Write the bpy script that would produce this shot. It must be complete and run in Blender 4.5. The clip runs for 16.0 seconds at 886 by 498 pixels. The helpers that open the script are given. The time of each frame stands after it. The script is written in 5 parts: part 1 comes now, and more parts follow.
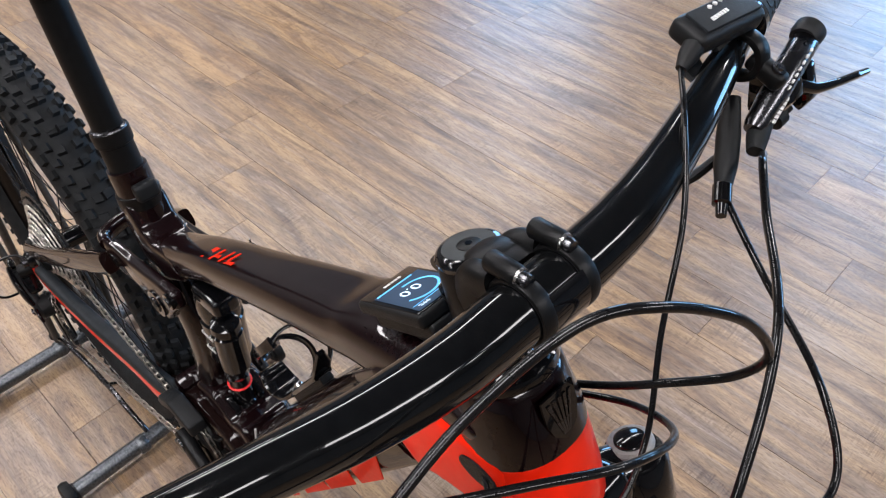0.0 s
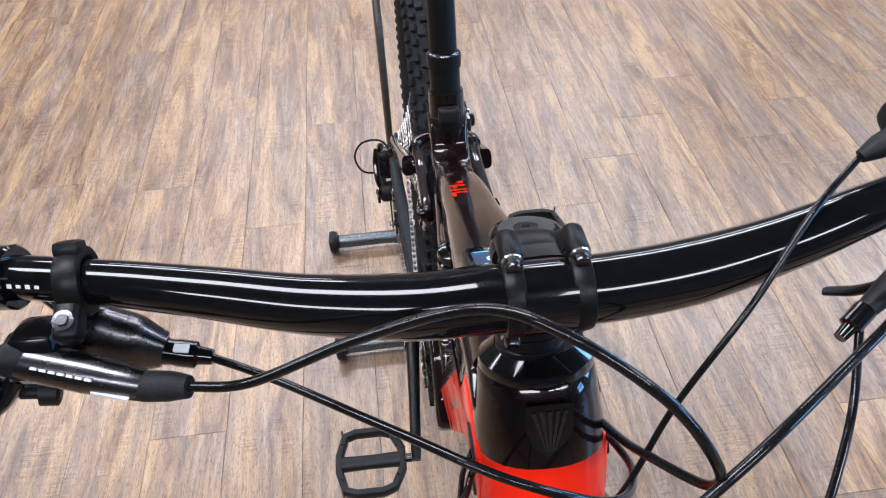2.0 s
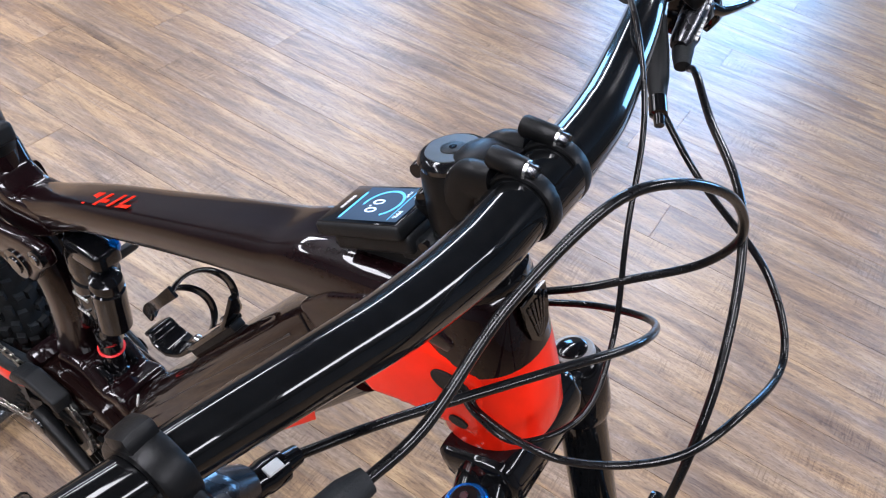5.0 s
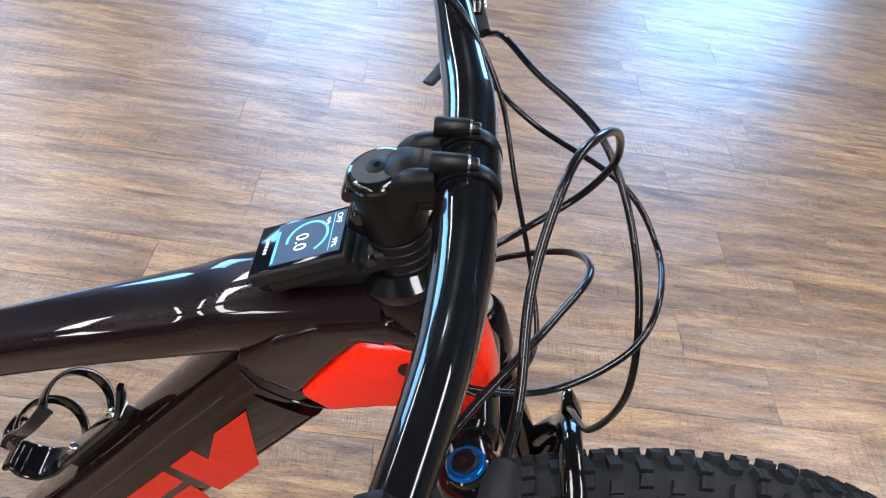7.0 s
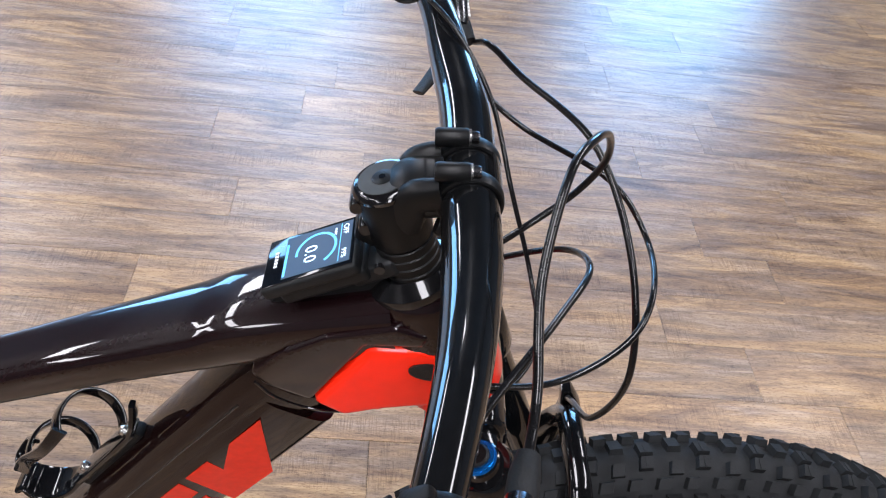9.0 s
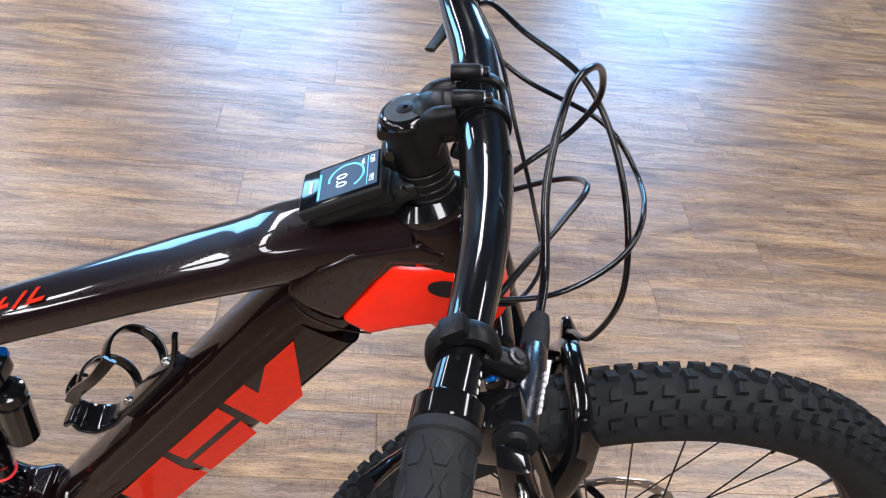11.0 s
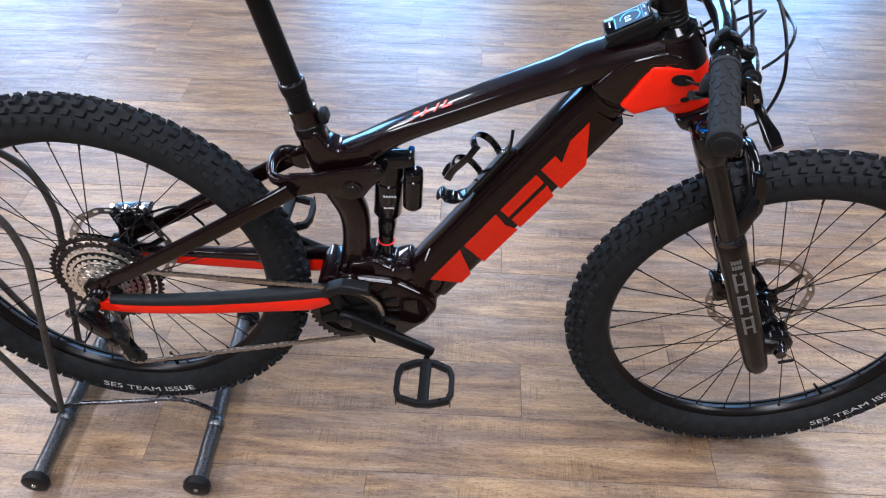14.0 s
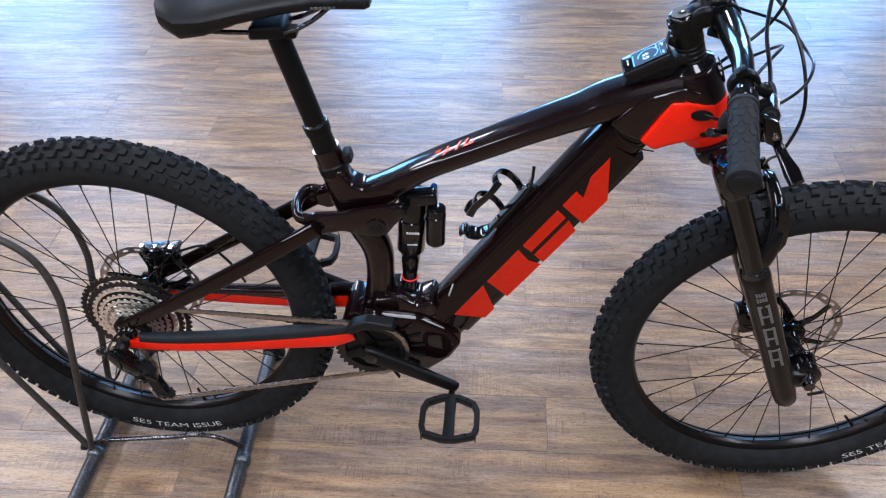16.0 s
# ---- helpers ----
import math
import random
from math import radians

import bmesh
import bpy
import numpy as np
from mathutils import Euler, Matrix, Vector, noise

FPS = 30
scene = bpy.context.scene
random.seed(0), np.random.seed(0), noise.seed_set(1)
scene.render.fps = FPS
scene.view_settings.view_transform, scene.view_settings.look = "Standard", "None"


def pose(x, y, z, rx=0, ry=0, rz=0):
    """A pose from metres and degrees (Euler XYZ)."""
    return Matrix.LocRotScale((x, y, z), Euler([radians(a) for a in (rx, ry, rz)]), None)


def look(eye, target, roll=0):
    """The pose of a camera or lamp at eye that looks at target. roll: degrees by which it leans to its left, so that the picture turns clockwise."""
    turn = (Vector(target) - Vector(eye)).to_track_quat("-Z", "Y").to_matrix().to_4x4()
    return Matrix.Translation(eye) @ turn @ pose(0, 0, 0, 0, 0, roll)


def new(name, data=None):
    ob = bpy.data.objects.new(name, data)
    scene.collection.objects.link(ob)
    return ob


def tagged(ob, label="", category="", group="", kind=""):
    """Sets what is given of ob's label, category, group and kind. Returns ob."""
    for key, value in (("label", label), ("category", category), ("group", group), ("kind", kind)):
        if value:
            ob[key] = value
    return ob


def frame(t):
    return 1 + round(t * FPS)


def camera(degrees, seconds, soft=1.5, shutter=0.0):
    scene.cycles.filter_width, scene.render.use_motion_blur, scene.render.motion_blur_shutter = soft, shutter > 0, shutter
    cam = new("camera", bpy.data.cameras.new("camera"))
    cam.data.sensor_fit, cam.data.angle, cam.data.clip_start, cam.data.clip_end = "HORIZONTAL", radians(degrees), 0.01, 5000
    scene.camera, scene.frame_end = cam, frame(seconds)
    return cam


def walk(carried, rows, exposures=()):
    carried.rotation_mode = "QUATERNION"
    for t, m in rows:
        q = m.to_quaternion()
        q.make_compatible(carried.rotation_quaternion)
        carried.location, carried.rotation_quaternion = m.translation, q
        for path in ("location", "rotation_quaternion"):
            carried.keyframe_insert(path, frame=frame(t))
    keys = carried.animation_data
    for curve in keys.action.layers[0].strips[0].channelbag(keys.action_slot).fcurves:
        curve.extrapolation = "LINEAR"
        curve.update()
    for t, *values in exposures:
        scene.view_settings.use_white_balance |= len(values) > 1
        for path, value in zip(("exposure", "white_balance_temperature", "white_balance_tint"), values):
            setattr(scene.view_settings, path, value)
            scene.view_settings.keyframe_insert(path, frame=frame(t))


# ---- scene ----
cam = camera(59.0, 16.0, 1.15)
PATH = [
    (0, (1.118, -0.229, 1.335), (0.116, 0.779, -0.072), -0.8),
    (0.5, (1.146, -0.19, 1.323), (-0.139, 0.465, -0.062), -1.0),
    (1, (1.211, -0.11, 1.328), (-0.204, 0.19, -0.052), -2.8),
    (1.5, (1.224, -0.093, 1.328), (-0.221, 0.055, -0.046), -3.4),
    (2, (1.225, -0.079, 1.329), (-0.212, 0.046, -0.056), -2.7),
    (2.5, (1.225, -0.072, 1.328), (-0.181, 0.04, -0.09), -2.7),
    (3, (1.222, -0.073, 1.321), (-0.12, 0.09, -0.153), -2.7),
    (3.5, (1.199, -0.093, 1.311), (-0.039, 0.29, -0.213), -0.5),
    (4, (1.093, -0.198, 1.29), (0.099, 0.572, -0.265), 3.0),
    (4.5, (1.042, -0.289, 1.301), (0.306, 0.792, -0.212), 7.8),
    (5, (1.06, -0.303, 1.299), (0.465, 0.969, -0.125), 10.5),
    (7.5, (0.913, -0.366, 1.328), (1.118, 1.062, -0.057), 11.3),
    (8, (0.917, -0.367, 1.332), (1.119, 1.059, -0.056), 10.9),
    (10.5, (0.888, -0.413, 1.339), (1.109, 1.032, -0.026), 9.8),
    (11, (0.889, -0.461, 1.339), (1.11, 0.987, -0.023), 9.8),
    (11.5, (0.92, -0.565, 1.355), (1.098, 0.908, 0.014), 9.1),
    (12, (0.902, -0.677, 1.38), (0.976, 0.806, 0.04), 6.5),
    (12.5, (0.74, -0.8, 1.412), (0.794, 0.664, 0.051), 4.3),
    (13, (0.66, -0.92, 1.445), (0.72, 0.526, 0.065), 3.2),
    (13.5, (0.663, -0.994, 1.473), (0.674, 0.45, 0.09), 2.4),
    (14, (0.663, -1.019, 1.483), (0.613, 0.433, 0.109), 1.0),
    (14.5, (0.66, -1.02, 1.491), (0.589, 0.441, 0.127), 0.3),
    (15, (0.661, -1.013, 1.493), (0.563, 0.463, 0.148), -0.6),
    (15.5, (0.663, -1.015, 1.497), (0.551, 0.478, 0.171), -1.2),
    (16, (0.664, -1.019, 1.499), (0.551, 0.48, 0.179), -1.3),
]
walk(cam, [(t, look(eye, target, roll)) for t, eye, target, roll in PATH],
     exposures=[(0.0, -0.22, 6250, 15), (1.0, 0.0, 5850, 15), (1.5, 0.04, 5750, 15), (3.0, 0.16, 5650, 15), (5.0, 0.10, 5850, 16), (7.5, 0.08, 6000, 16), (11.0, 0.08, 6000, 16), (12.5, 0.0, 5780, 16), (14.0, -0.08, 5720, 16), (16.0, -0.2, 5630, 16)])

# ---- world and lights ----
world = bpy.data.worlds.new("sky")
scene.world = world
world.use_nodes = True
sky = world.node_tree.nodes.new("ShaderNodeTexSky")
sky.sky_type = "NISHITA"
sky.sun_disc = False
sky.sun_elevation, sky.sun_rotation = radians(35), radians(160)
world.node_tree.links.new(sky.outputs[0], world.node_tree.nodes["Background"].inputs[0])
world.node_tree.nodes["Background"].inputs[1].default_value = 0.1

CEIL = 3.2
# The pair at x -4.7 is added only to brighten the far floor.
STRIPS = [(sx, sy) for sx in (-2.3, 0.7) for sy in (-3.4, -0.9, 4.1)] + [(-2.3, 1.6), (-4.7, -0.9), (-4.7, 1.6), (3.4, -0.9), (3.4, 1.6)]
STRIP_LEN, STRIP_W, STRIP_POWER = 1.9, 0.55, 76.0
WINDOWS = [-3.8, 0.0, 3.4]
WIN_W, WIN_Z0, WIN_Z1, WALL_Y = 1.7, 0.9, 2.7, 6.0
WINDOW_POWER = 128.0


def area_lamp(name, size_x, size_y, power, colour, m):
    lamp = bpy.data.lights.new(name, "AREA")
    lamp.shape, lamp.size, lamp.size_y, lamp.energy, lamp.color = "RECTANGLE", size_x, size_y, power, colour
    ob = new(name, lamp)
    ob.matrix_world = m
    return ob


for sx, sy in STRIPS:
    area_lamp("strip_lamp", STRIP_W, STRIP_LEN, STRIP_POWER, (1.0, 0.965, 0.92), pose(sx, sy, CEIL - 0.075))
for wx in WINDOWS:
    area_lamp("window_daylight", WIN_W - 0.1, WIN_Z1 - WIN_Z0 - 0.1, WINDOW_POWER, (0.26, 0.60, 1.0),
              pose(wx, WALL_Y - 0.02, (WIN_Z0 + WIN_Z1) / 2, -90, 0, 0))


# ---- materials ----
def material(name, colour, rough=0.5, metal=0.0, coat=0.0, vary=0.12, scale=40.0, bump=0.0, bump_scale=200.0, coat_rough=0.05, spec=0.2):
    mat = bpy.data.materials.new(name)
    mat.use_nodes = True
    nt = mat.node_tree
    b = nt.nodes["Principled BSDF"]
    b.inputs["Metallic"].default_value = metal
    b.inputs["Coat Weight"].default_value = coat
    b.inputs["Coat Roughness"].default_value = coat_rough
    b.inputs["Coat IOR"].default_value = 1.42
    b.inputs["Specular IOR Level"].default_value = spec
    tc = nt.nodes.new("ShaderNodeTexCoord")
    big = nt.nodes.new("ShaderNodeTexNoise")
    big.inputs["Scale"].default_value, big.inputs["Detail"].default_value = scale, 6
    nt.links.new(tc.outputs["Object"], big.inputs["Vector"])
    ramp = nt.nodes.new("ShaderNodeValToRGB")
    lo = tuple(max(c * (1 - vary), 0) for c in colour)
    hi = tuple(min(c * (1 + vary), 1) for c in colour)
    ramp.color_ramp.elements[0].color, ramp.color_ramp.elements[1].color = (*lo, 1), (*hi, 1)
    ramp.color_ramp.elements[0].position, ramp.color_ramp.elements[1].position = 0.3, 0.7
    nt.links.new(big.outputs[0], ramp.inputs[0])
    nt.links.new(ramp.outputs[0], b.inputs["Base Color"])
    rr = nt.nodes.new("ShaderNodeMapRange")
    rr.inputs["To Min"].default_value, rr.inputs["To Max"].default_value = max(rough * 0.8, 0.0), min(rough * 1.25, 1)
    fine = nt.nodes.new("ShaderNodeTexNoise")
    fine.inputs["Scale"].default_value, fine.inputs["Detail"].default_value = scale * 4, 4
    nt.links.new(tc.outputs["Object"], fine.inputs["Vector"])
    nt.links.new(fine.outputs[0], rr.inputs[0])
    nt.links.new(rr.outputs[0], b.inputs["Roughness"])
    if bump:
        bn = nt.nodes.new("ShaderNodeTexNoise")
        bn.inputs["Scale"].default_value, bn.inputs["Detail"].default_value = bump_scale, 3
        nt.links.new(tc.outputs["Object"], bn.inputs["Vector"])
        bp = nt.nodes.new("ShaderNodeBump")
        bp.inputs["Strength"].default_value, bp.inputs["Distance"].default_value = bump, 0.001
        nt.links.new(bn.outputs[0], bp.inputs["Height"])
        nt.links.new(bp.outputs[0], b.inputs["Normal"])
    return mat


def plank_material():
    mat = bpy.data.materials.new("vinyl_plank")
    mat.use_nodes = True
    nt = mat.node_tree
    b = nt.nodes["Principled BSDF"]
    tc, info = nt.nodes.new("ShaderNodeTexCoord"), nt.nodes.new("ShaderNodeObjectInfo")
    geo = nt.nodes.new("ShaderNodeNewGeometry")
    rnd = nt.nodes.new("ShaderNodeMath")
    rnd.operation = "ADD"
    nt.links.new(info.outputs["Random"], rnd.inputs[0])
    nt.links.new(geo.outputs["Random Per Island"], rnd.inputs[1])
    shift = nt.nodes.new("ShaderNodeMath")
    shift.operation = "MULTIPLY"
    shift.inputs[1].default_value = 61.0
    nt.links.new(rnd.outputs[0], shift.inputs[0])
    comb = nt.nodes.new("ShaderNodeCombineXYZ")
    for k in range(3):
        nt.links.new(shift.outputs[0], comb.inputs[k])
    add = nt.nodes.new("ShaderNodeVectorMath")
    nt.links.new(tc.outputs["Object"], add.inputs[0])
    nt.links.new(comb.outputs[0], add.inputs[1])

    def stretched(sx, sy, scale, detail, distort=0.0, rough=0.6):
        mp = nt.nodes.new("ShaderNodeMapping")
        mp.inputs["Scale"].default_value = (sx, sy, 1)
        nt.links.new(add.outputs[0], mp.inputs["Vector"])
        n = nt.nodes.new("ShaderNodeTexNoise")
        n.inputs["Scale"].default_value, n.inputs["Detail"].default_value = scale, detail
        n.inputs["Distortion"].default_value, n.inputs["Roughness"].default_value = distort, rough
        nt.links.new(mp.outputs[0], n.inputs["Vector"])
        return n.outputs[0]

    def ramp(value, stops):
        r = nt.nodes.new("ShaderNodeValToRGB")
        while len(r.color_ramp.elements) < len(stops):
            r.color_ramp.elements.new(0.5)
        for e, (p, c) in zip(r.color_ramp.elements, stops):
            e.position, e.color = p, (*c, 1)
        nt.links.new(value, r.inputs[0])
        return r.outputs[0]

    def mix(kind, fac, a, c):
        m = nt.nodes.new("ShaderNodeMix")
        m.data_type, m.blend_type = "RGBA", kind
        if isinstance(fac, float):
            m.inputs[0].default_value = fac
        else:
            nt.links.new(fac, m.inputs[0])
        nt.links.new(a, m.inputs[6])
        nt.links.new(c, m.inputs[7])
        return m.outputs[2]

    bands = ramp(stretched(0.9, 6.0, 3.4, 9, 1.0, 0.68), [(0.30, (0.085, 0.052, 0.034)), (0.43, (0.215, 0.140, 0.084)),
                                                    (0.55, (0.365, 0.248, 0.136)), (0.70, (0.490, 0.350, 0.200))])
    greyer = ramp(stretched(0.8, 7.0, 2.4, 5, 0.9), [(0.40, (0, 0, 0)), (0.60, (0.62, 0.62, 0.62)), (0.8, (0.75, 0.75, 0.75))])
    greys = ramp(stretched(1.3, 11.0, 3.6, 8, 0.9, 0.66), [(0.32, (0.085, 0.064, 0.056)), (0.52, (0.210, 0.168, 0.145)), (0.7, (0.400, 0.340, 0.300))])
    bands = mix("MIX", greyer, bands, greys)
    streak = ramp(stretched(7.0, 62.0, 4.0, 8, 0.9, 0.72), [(0.34, (0.38, 0.33, 0.29)), (0.47, (0.88, 0.86, 0.84)), (0.62, (1.08, 1.08, 1.07))])
    cracks = ramp(stretched(9.0, 62.0, 2.6, 9, 2.2, 0.78), [(0.345, (0.24, 0.18, 0.15)), (0.395, (1, 1, 1)), (0.7, (1, 1, 1))])
    pores = ramp(stretched(26.0, 110.0, 4.0, 4, 0.6, 0.6), [(0.36, (0.45, 0.38, 0.33)), (0.46, (1, 1, 1)), (0.7, (1, 1, 1))])
    wood = mix("MULTIPLY", 0.70, bands, streak)
    wood = mix("MULTIPLY", 0.85, wood, cracks)
    wood = mix("MULTIPLY", 0.75, wood, pores)
    saw = ramp(stretched(80.0, 3.5, 4.0, 4, 1.2), [(0.40, (0.66, 0.62, 0.58)), (0.52, (1, 1, 1)), (0.7, (1.05, 1.05, 1.05))])
    where = ramp(stretched(2.6, 7.0, 1.9, 3), [(0.50, (0, 0, 0)), (0.60, (1, 1, 1)), (0.8, (1, 1, 1))])
    sawn = mix("MULTIPLY", 1.0, wood, saw)
    wood = mix("MIX", where, wood, sawn)
    frac = nt.nodes.new("ShaderNodeMath")
    frac.operation = "FRACT"
    nt.links.new(shift.outputs[0], frac.inputs[0])
    tint = ramp(frac.outputs[0], [(0.0, (0.84, 0.79, 0.75)), (0.3, (0.98, 0.95, 0.92)), (0.6, (0.93, 0.91, 0.90)), (1.0, (1.06, 1.0, 0.94))])
    wood = mix("MULTIPLY", 1.0, wood, tint)
    nt.links.new(wood, b.inputs["Base Color"])
    rr = nt.nodes.new("ShaderNodeMapRange")
    b.inputs["Specular IOR Level"].default_value = 0.62
    rr.inputs["To Min"].default_value, rr.inputs["To Max"].default_value = 0.24, 0.42
    nt.links.new(stretched(2.0, 40.0, 4.0, 5), rr.inputs[0])
    nt.links.new(rr.outputs[0], b.inputs["Roughness"])
    bp = nt.nodes.new("ShaderNodeBump")
    bp.inputs["Strength"].default_value, bp.inputs["Distance"].default_value = 0.42, 0.0014
    nt.links.new(stretched(6.0, 70.0, 5.0, 6), bp.inputs["Height"])
    nt.links.new(bp.outputs[0], b.inputs["Normal"])
    return mat


def glow(name, colour, strength):
    mat = bpy.data.materials.new(name)
    mat.use_nodes = True
    b = mat.node_tree.nodes["Principled BSDF"]
    b.inputs["Base Color"].default_value = (*colour, 1)
    b.inputs["Emission Color"].default_value = (*colour, 1)
    b.inputs["Emission Strength"].default_value = strength
    return mat


M = {
    "plank": plank_material(),
    "paint": material("plum_black_paint", (0.0050, 0.0014, 0.0018), 0.30, 0.0, 1.0, 0.3, 300, coat_rough=0.025, spec=0.08),
    "satin": material("satin_dark_brown", (0.0060, 0.0024, 0.0021), 0.30, 0.0, 0.75, 0.15, 200, coat_rough=0.04, spec=0.02),
    "orange": material("red_orange_paint", (0.86, 0.016, 0.001), 0.40, 0.0, 0.6, 0.05, 60, coat_rough=0.04, spec=0.05),
    "decal": material("red_orange_decal", (0.62, 0.018, 0.002), 0.42, 0.0, 0.40, 0.08, 150, coat_rough=0.06, spec=0.04),
    "carbon": material("gloss_black_bar", (0.003, 0.0032, 0.0035), 0.2, 0.0, 1.0, 0.3, 150, coat_rough=0.02, spec=0.05),
    "black": material("matt_black_alloy", (0.0036, 0.0038, 0.0041), 0.40, 0.0, 0.10, 0.25, 120, 0.15, 900, 0.3, spec=0.14),
    "gloss": material("gloss_black_alloy", (0.0035, 0.0035, 0.004), 0.18, 0.0, 0.9, 0.2, 100, coat_rough=0.035, spec=0.08),
    "gunmetal": material("dark_polished_metal", (0.085, 0.085, 0.092), 0.26, 1.0, 0.3, 0.12, 25),
    "lower": material("fork_lower_black", (0.006, 0.0045, 0.004), 0.33, 0.0, 0.4, 0.2, 80, coat_rough=0.2, spec=0.12),
    "rubber": material("tyre_rubber", (0.0105, 0.0115, 0.0125), 0.72, 0.0, 0.0, 0.35, 60, 0.35, 500),
    "gripr": material("grip_rubber", (0.0095, 0.0105, 0.0115), 0.6, 0.0, 0.0, 0.25, 90, 0.3, 700),
    "plastic": material("black_plastic", (0.0075, 0.0082, 0.009), 0.42, 0.0, 0.0, 0.2, 100, 0.25, 1500),
    "guard": material("grey_rubber_guard", (0.014, 0.017, 0.020), 0.55, 0.0, 0.0, 0.2, 80, 0.2, 600),
    "ringgrey": material("printed_grey_ring", (0.24, 0.24, 0.235), 0.4, 0.0, 0.2, 0.15, 400),
    "capgrey": material("satin_grey_cap", (0.045, 0.048, 0.048), 0.38, 0.2, 0.0, 0.15, 120),
    "hose": material("black_hose", (0.004, 0.004, 0.0045), 0.28, 0.0, 0.6, 0.2, 200, spec=0.1),
    "steel": material("bright_steel", (0.55, 0.54, 0.52), 0.25, 1.0, 0.0, 0.15, 120),
    "rotor": material("brushed_rotor_steel", (0.42, 0.40, 0.38), 0.33, 1.0, 0.0, 0.2, 300),
    "cog": material("nickel_cog", (0.80, 0.77, 0.72), 0.30, 1.0, 0.0, 0.25, 250),
    "darksteel": material("black_oxide_steel", (0.045, 0.043, 0.042), 0.38, 0.9, 0.0, 0.3, 200),
    "chain": material("chain_steel", (0.34, 0.32, 0.29), 0.30, 1.0, 0.0, 0.3, 300),
    "stand": material("hammered_grey_steel", (0.105, 0.115, 0.125), 0.30, 0.85, 0.2, 0.45, 260, 0.6, 420),
    "standbar": material("grey_brown_powder_coat", (0.060, 0.054, 0.048), 0.45, 0.3, 0.0, 0.2, 90, 0.3, 500),
    "print": material("pale_grey_print", (0.62, 0.62, 0.61), 0.5, 0.0, 0.0, 0.05, 50),
    "forkprint": material("dark_grey_print", (0.13, 0.13, 0.125), 0.4, 0.0, 0.0, 0.1, 50),
    "gold": material("grey_gloss_stripe", (0.014, 0.012, 0.012), 0.2, 0.0, 1.0, 0.1, 80),
    "blue": material("anodised_blue", (0.01, 0.20, 0.75), 0.22, 0.85, 0.2, 0.1, 60),
    "red": material("red_o_ring", (0.70, 0.03, 0.03), 0.4, 0.0, 0.0, 0.1, 60),
    "screen": material("black_glass", (0.003, 0.004, 0.006), 0.10, 0.0, 0.4, 0.05, 10),
    "navy": glow("screen_navy", (0.008, 0.028, 0.060), 0.5),
    "lcd": glow("screen_digits", (0.70, 0.85, 1.0), 1.0),
    "cyan": glow("screen_blue", (0.10, 0.42, 0.75), 0.7),
    "wall": material("painted_wall", (0.15, 0.145, 0.14), 0.85, 0.0, 0.0, 0.06, 1.5, 0.2, 300),
    "ceil": material("ceiling_paint", (0.045, 0.045, 0.047), 0.9, 0.0, 0.0, 0.04, 2.0),
    "frame": material("white_window_frame", (0.70, 0.70, 0.70), 0.4, 0.0, 0.0, 0.05, 5),
    "under": material("floor_gap", (0.03, 0.022, 0.016), 0.9),
}


# ---- building helpers ----
def mesh_of(bm, name, mat, smooth=True):
    me = bpy.data.meshes.new(name)
    bmesh.ops.recalc_face_normals(bm, faces=bm.faces)
    bm.to_mesh(me)
    bm.free()
    me.materials.append(mat)
    if smooth:
        me.shade_smooth()
        me.set_sharp_from_angle(angle=radians(38))
    return me


def part(name, bm, mat, parent=None, label="", smooth=True):
    ob = new(name, mesh_of(bm, name, mat, smooth))
    ob.parent = parent
    return tagged(ob, label)


def curve_points(pts, n=8):
    p = [Vector(q) for q in pts]
    p = [2 * p[0] - p[1]] + p + [2 * p[-1] - p[-2]]
    out = []
    for i in range(1, len(p) - 2):
        a, b, c, d = p[i - 1:i + 3]
        for k in range(n):
            u = k / n
            out.append(0.5 * (2 * b + (c - a) * u + (2 * a - 5 * b + 4 * c - d) * u * u + (3 * b - a - 3 * c + d) * u ** 3))
    return out + [p[-2]]


def sweep(pts, side, high=None, power=2.0, seg=18, bm=None, lateral=(0, 1, 0), closed=False):
    """A tube along pts. side, high: half sizes along the lateral axis and across it, a number or one for each point."""
    bm = bm or bmesh.new()
    p = [Vector(q) for q in pts]
    n = len(p)
    side = list(side) if hasattr(side, "__len__") else [side] * n
    high = side if high is None else (list(high) if hasattr(high, "__len__") else [high] * n)
    lat, rings = Vector(lateral), []
    for i, q in enumerate(p):
        if closed:
            t = (p[(i + 1) % n] - p[i - 1]).normalized()
        else:
            t = (p[min(i + 1, n - 1)] - p[max(i - 1, 0)]).normalized()
        lat = (lat - t * lat.dot(t))
        lat = lat.normalized() if lat.length > 1e-6 else t.orthogonal().normalized()
        up = t.cross(lat)
        ring = []
        for k in range(seg):
            a = 2 * math.pi * k / seg
            c, s = math.cos(a), math.sin(a)
            c = math.copysign(abs(c) ** (2 / power), c)
            s = math.copysign(abs(s) ** (2 / power), s)
            ring.append(bm.verts.new(q + lat * (side[i] * c) + up * (high[i] * s)))
        rings.append(ring)
    for i in range(n if closed else n - 1):
        r, s = rings[i], rings[(i + 1) % n]
        for k in range(seg):
            bm.faces.new((r[k], r[(k + 1) % seg], s[(k + 1) % seg], s[k]))
    if not closed:
        bm.faces.new(rings[0])
        bm.faces.new(rings[-1])
    return bm


def lerp_list(values, n):
    """Values spread evenly over n points."""
    return [float(v) for v in np.interp(np.linspace(0, len(values) - 1, n), range(len(values)), values)]


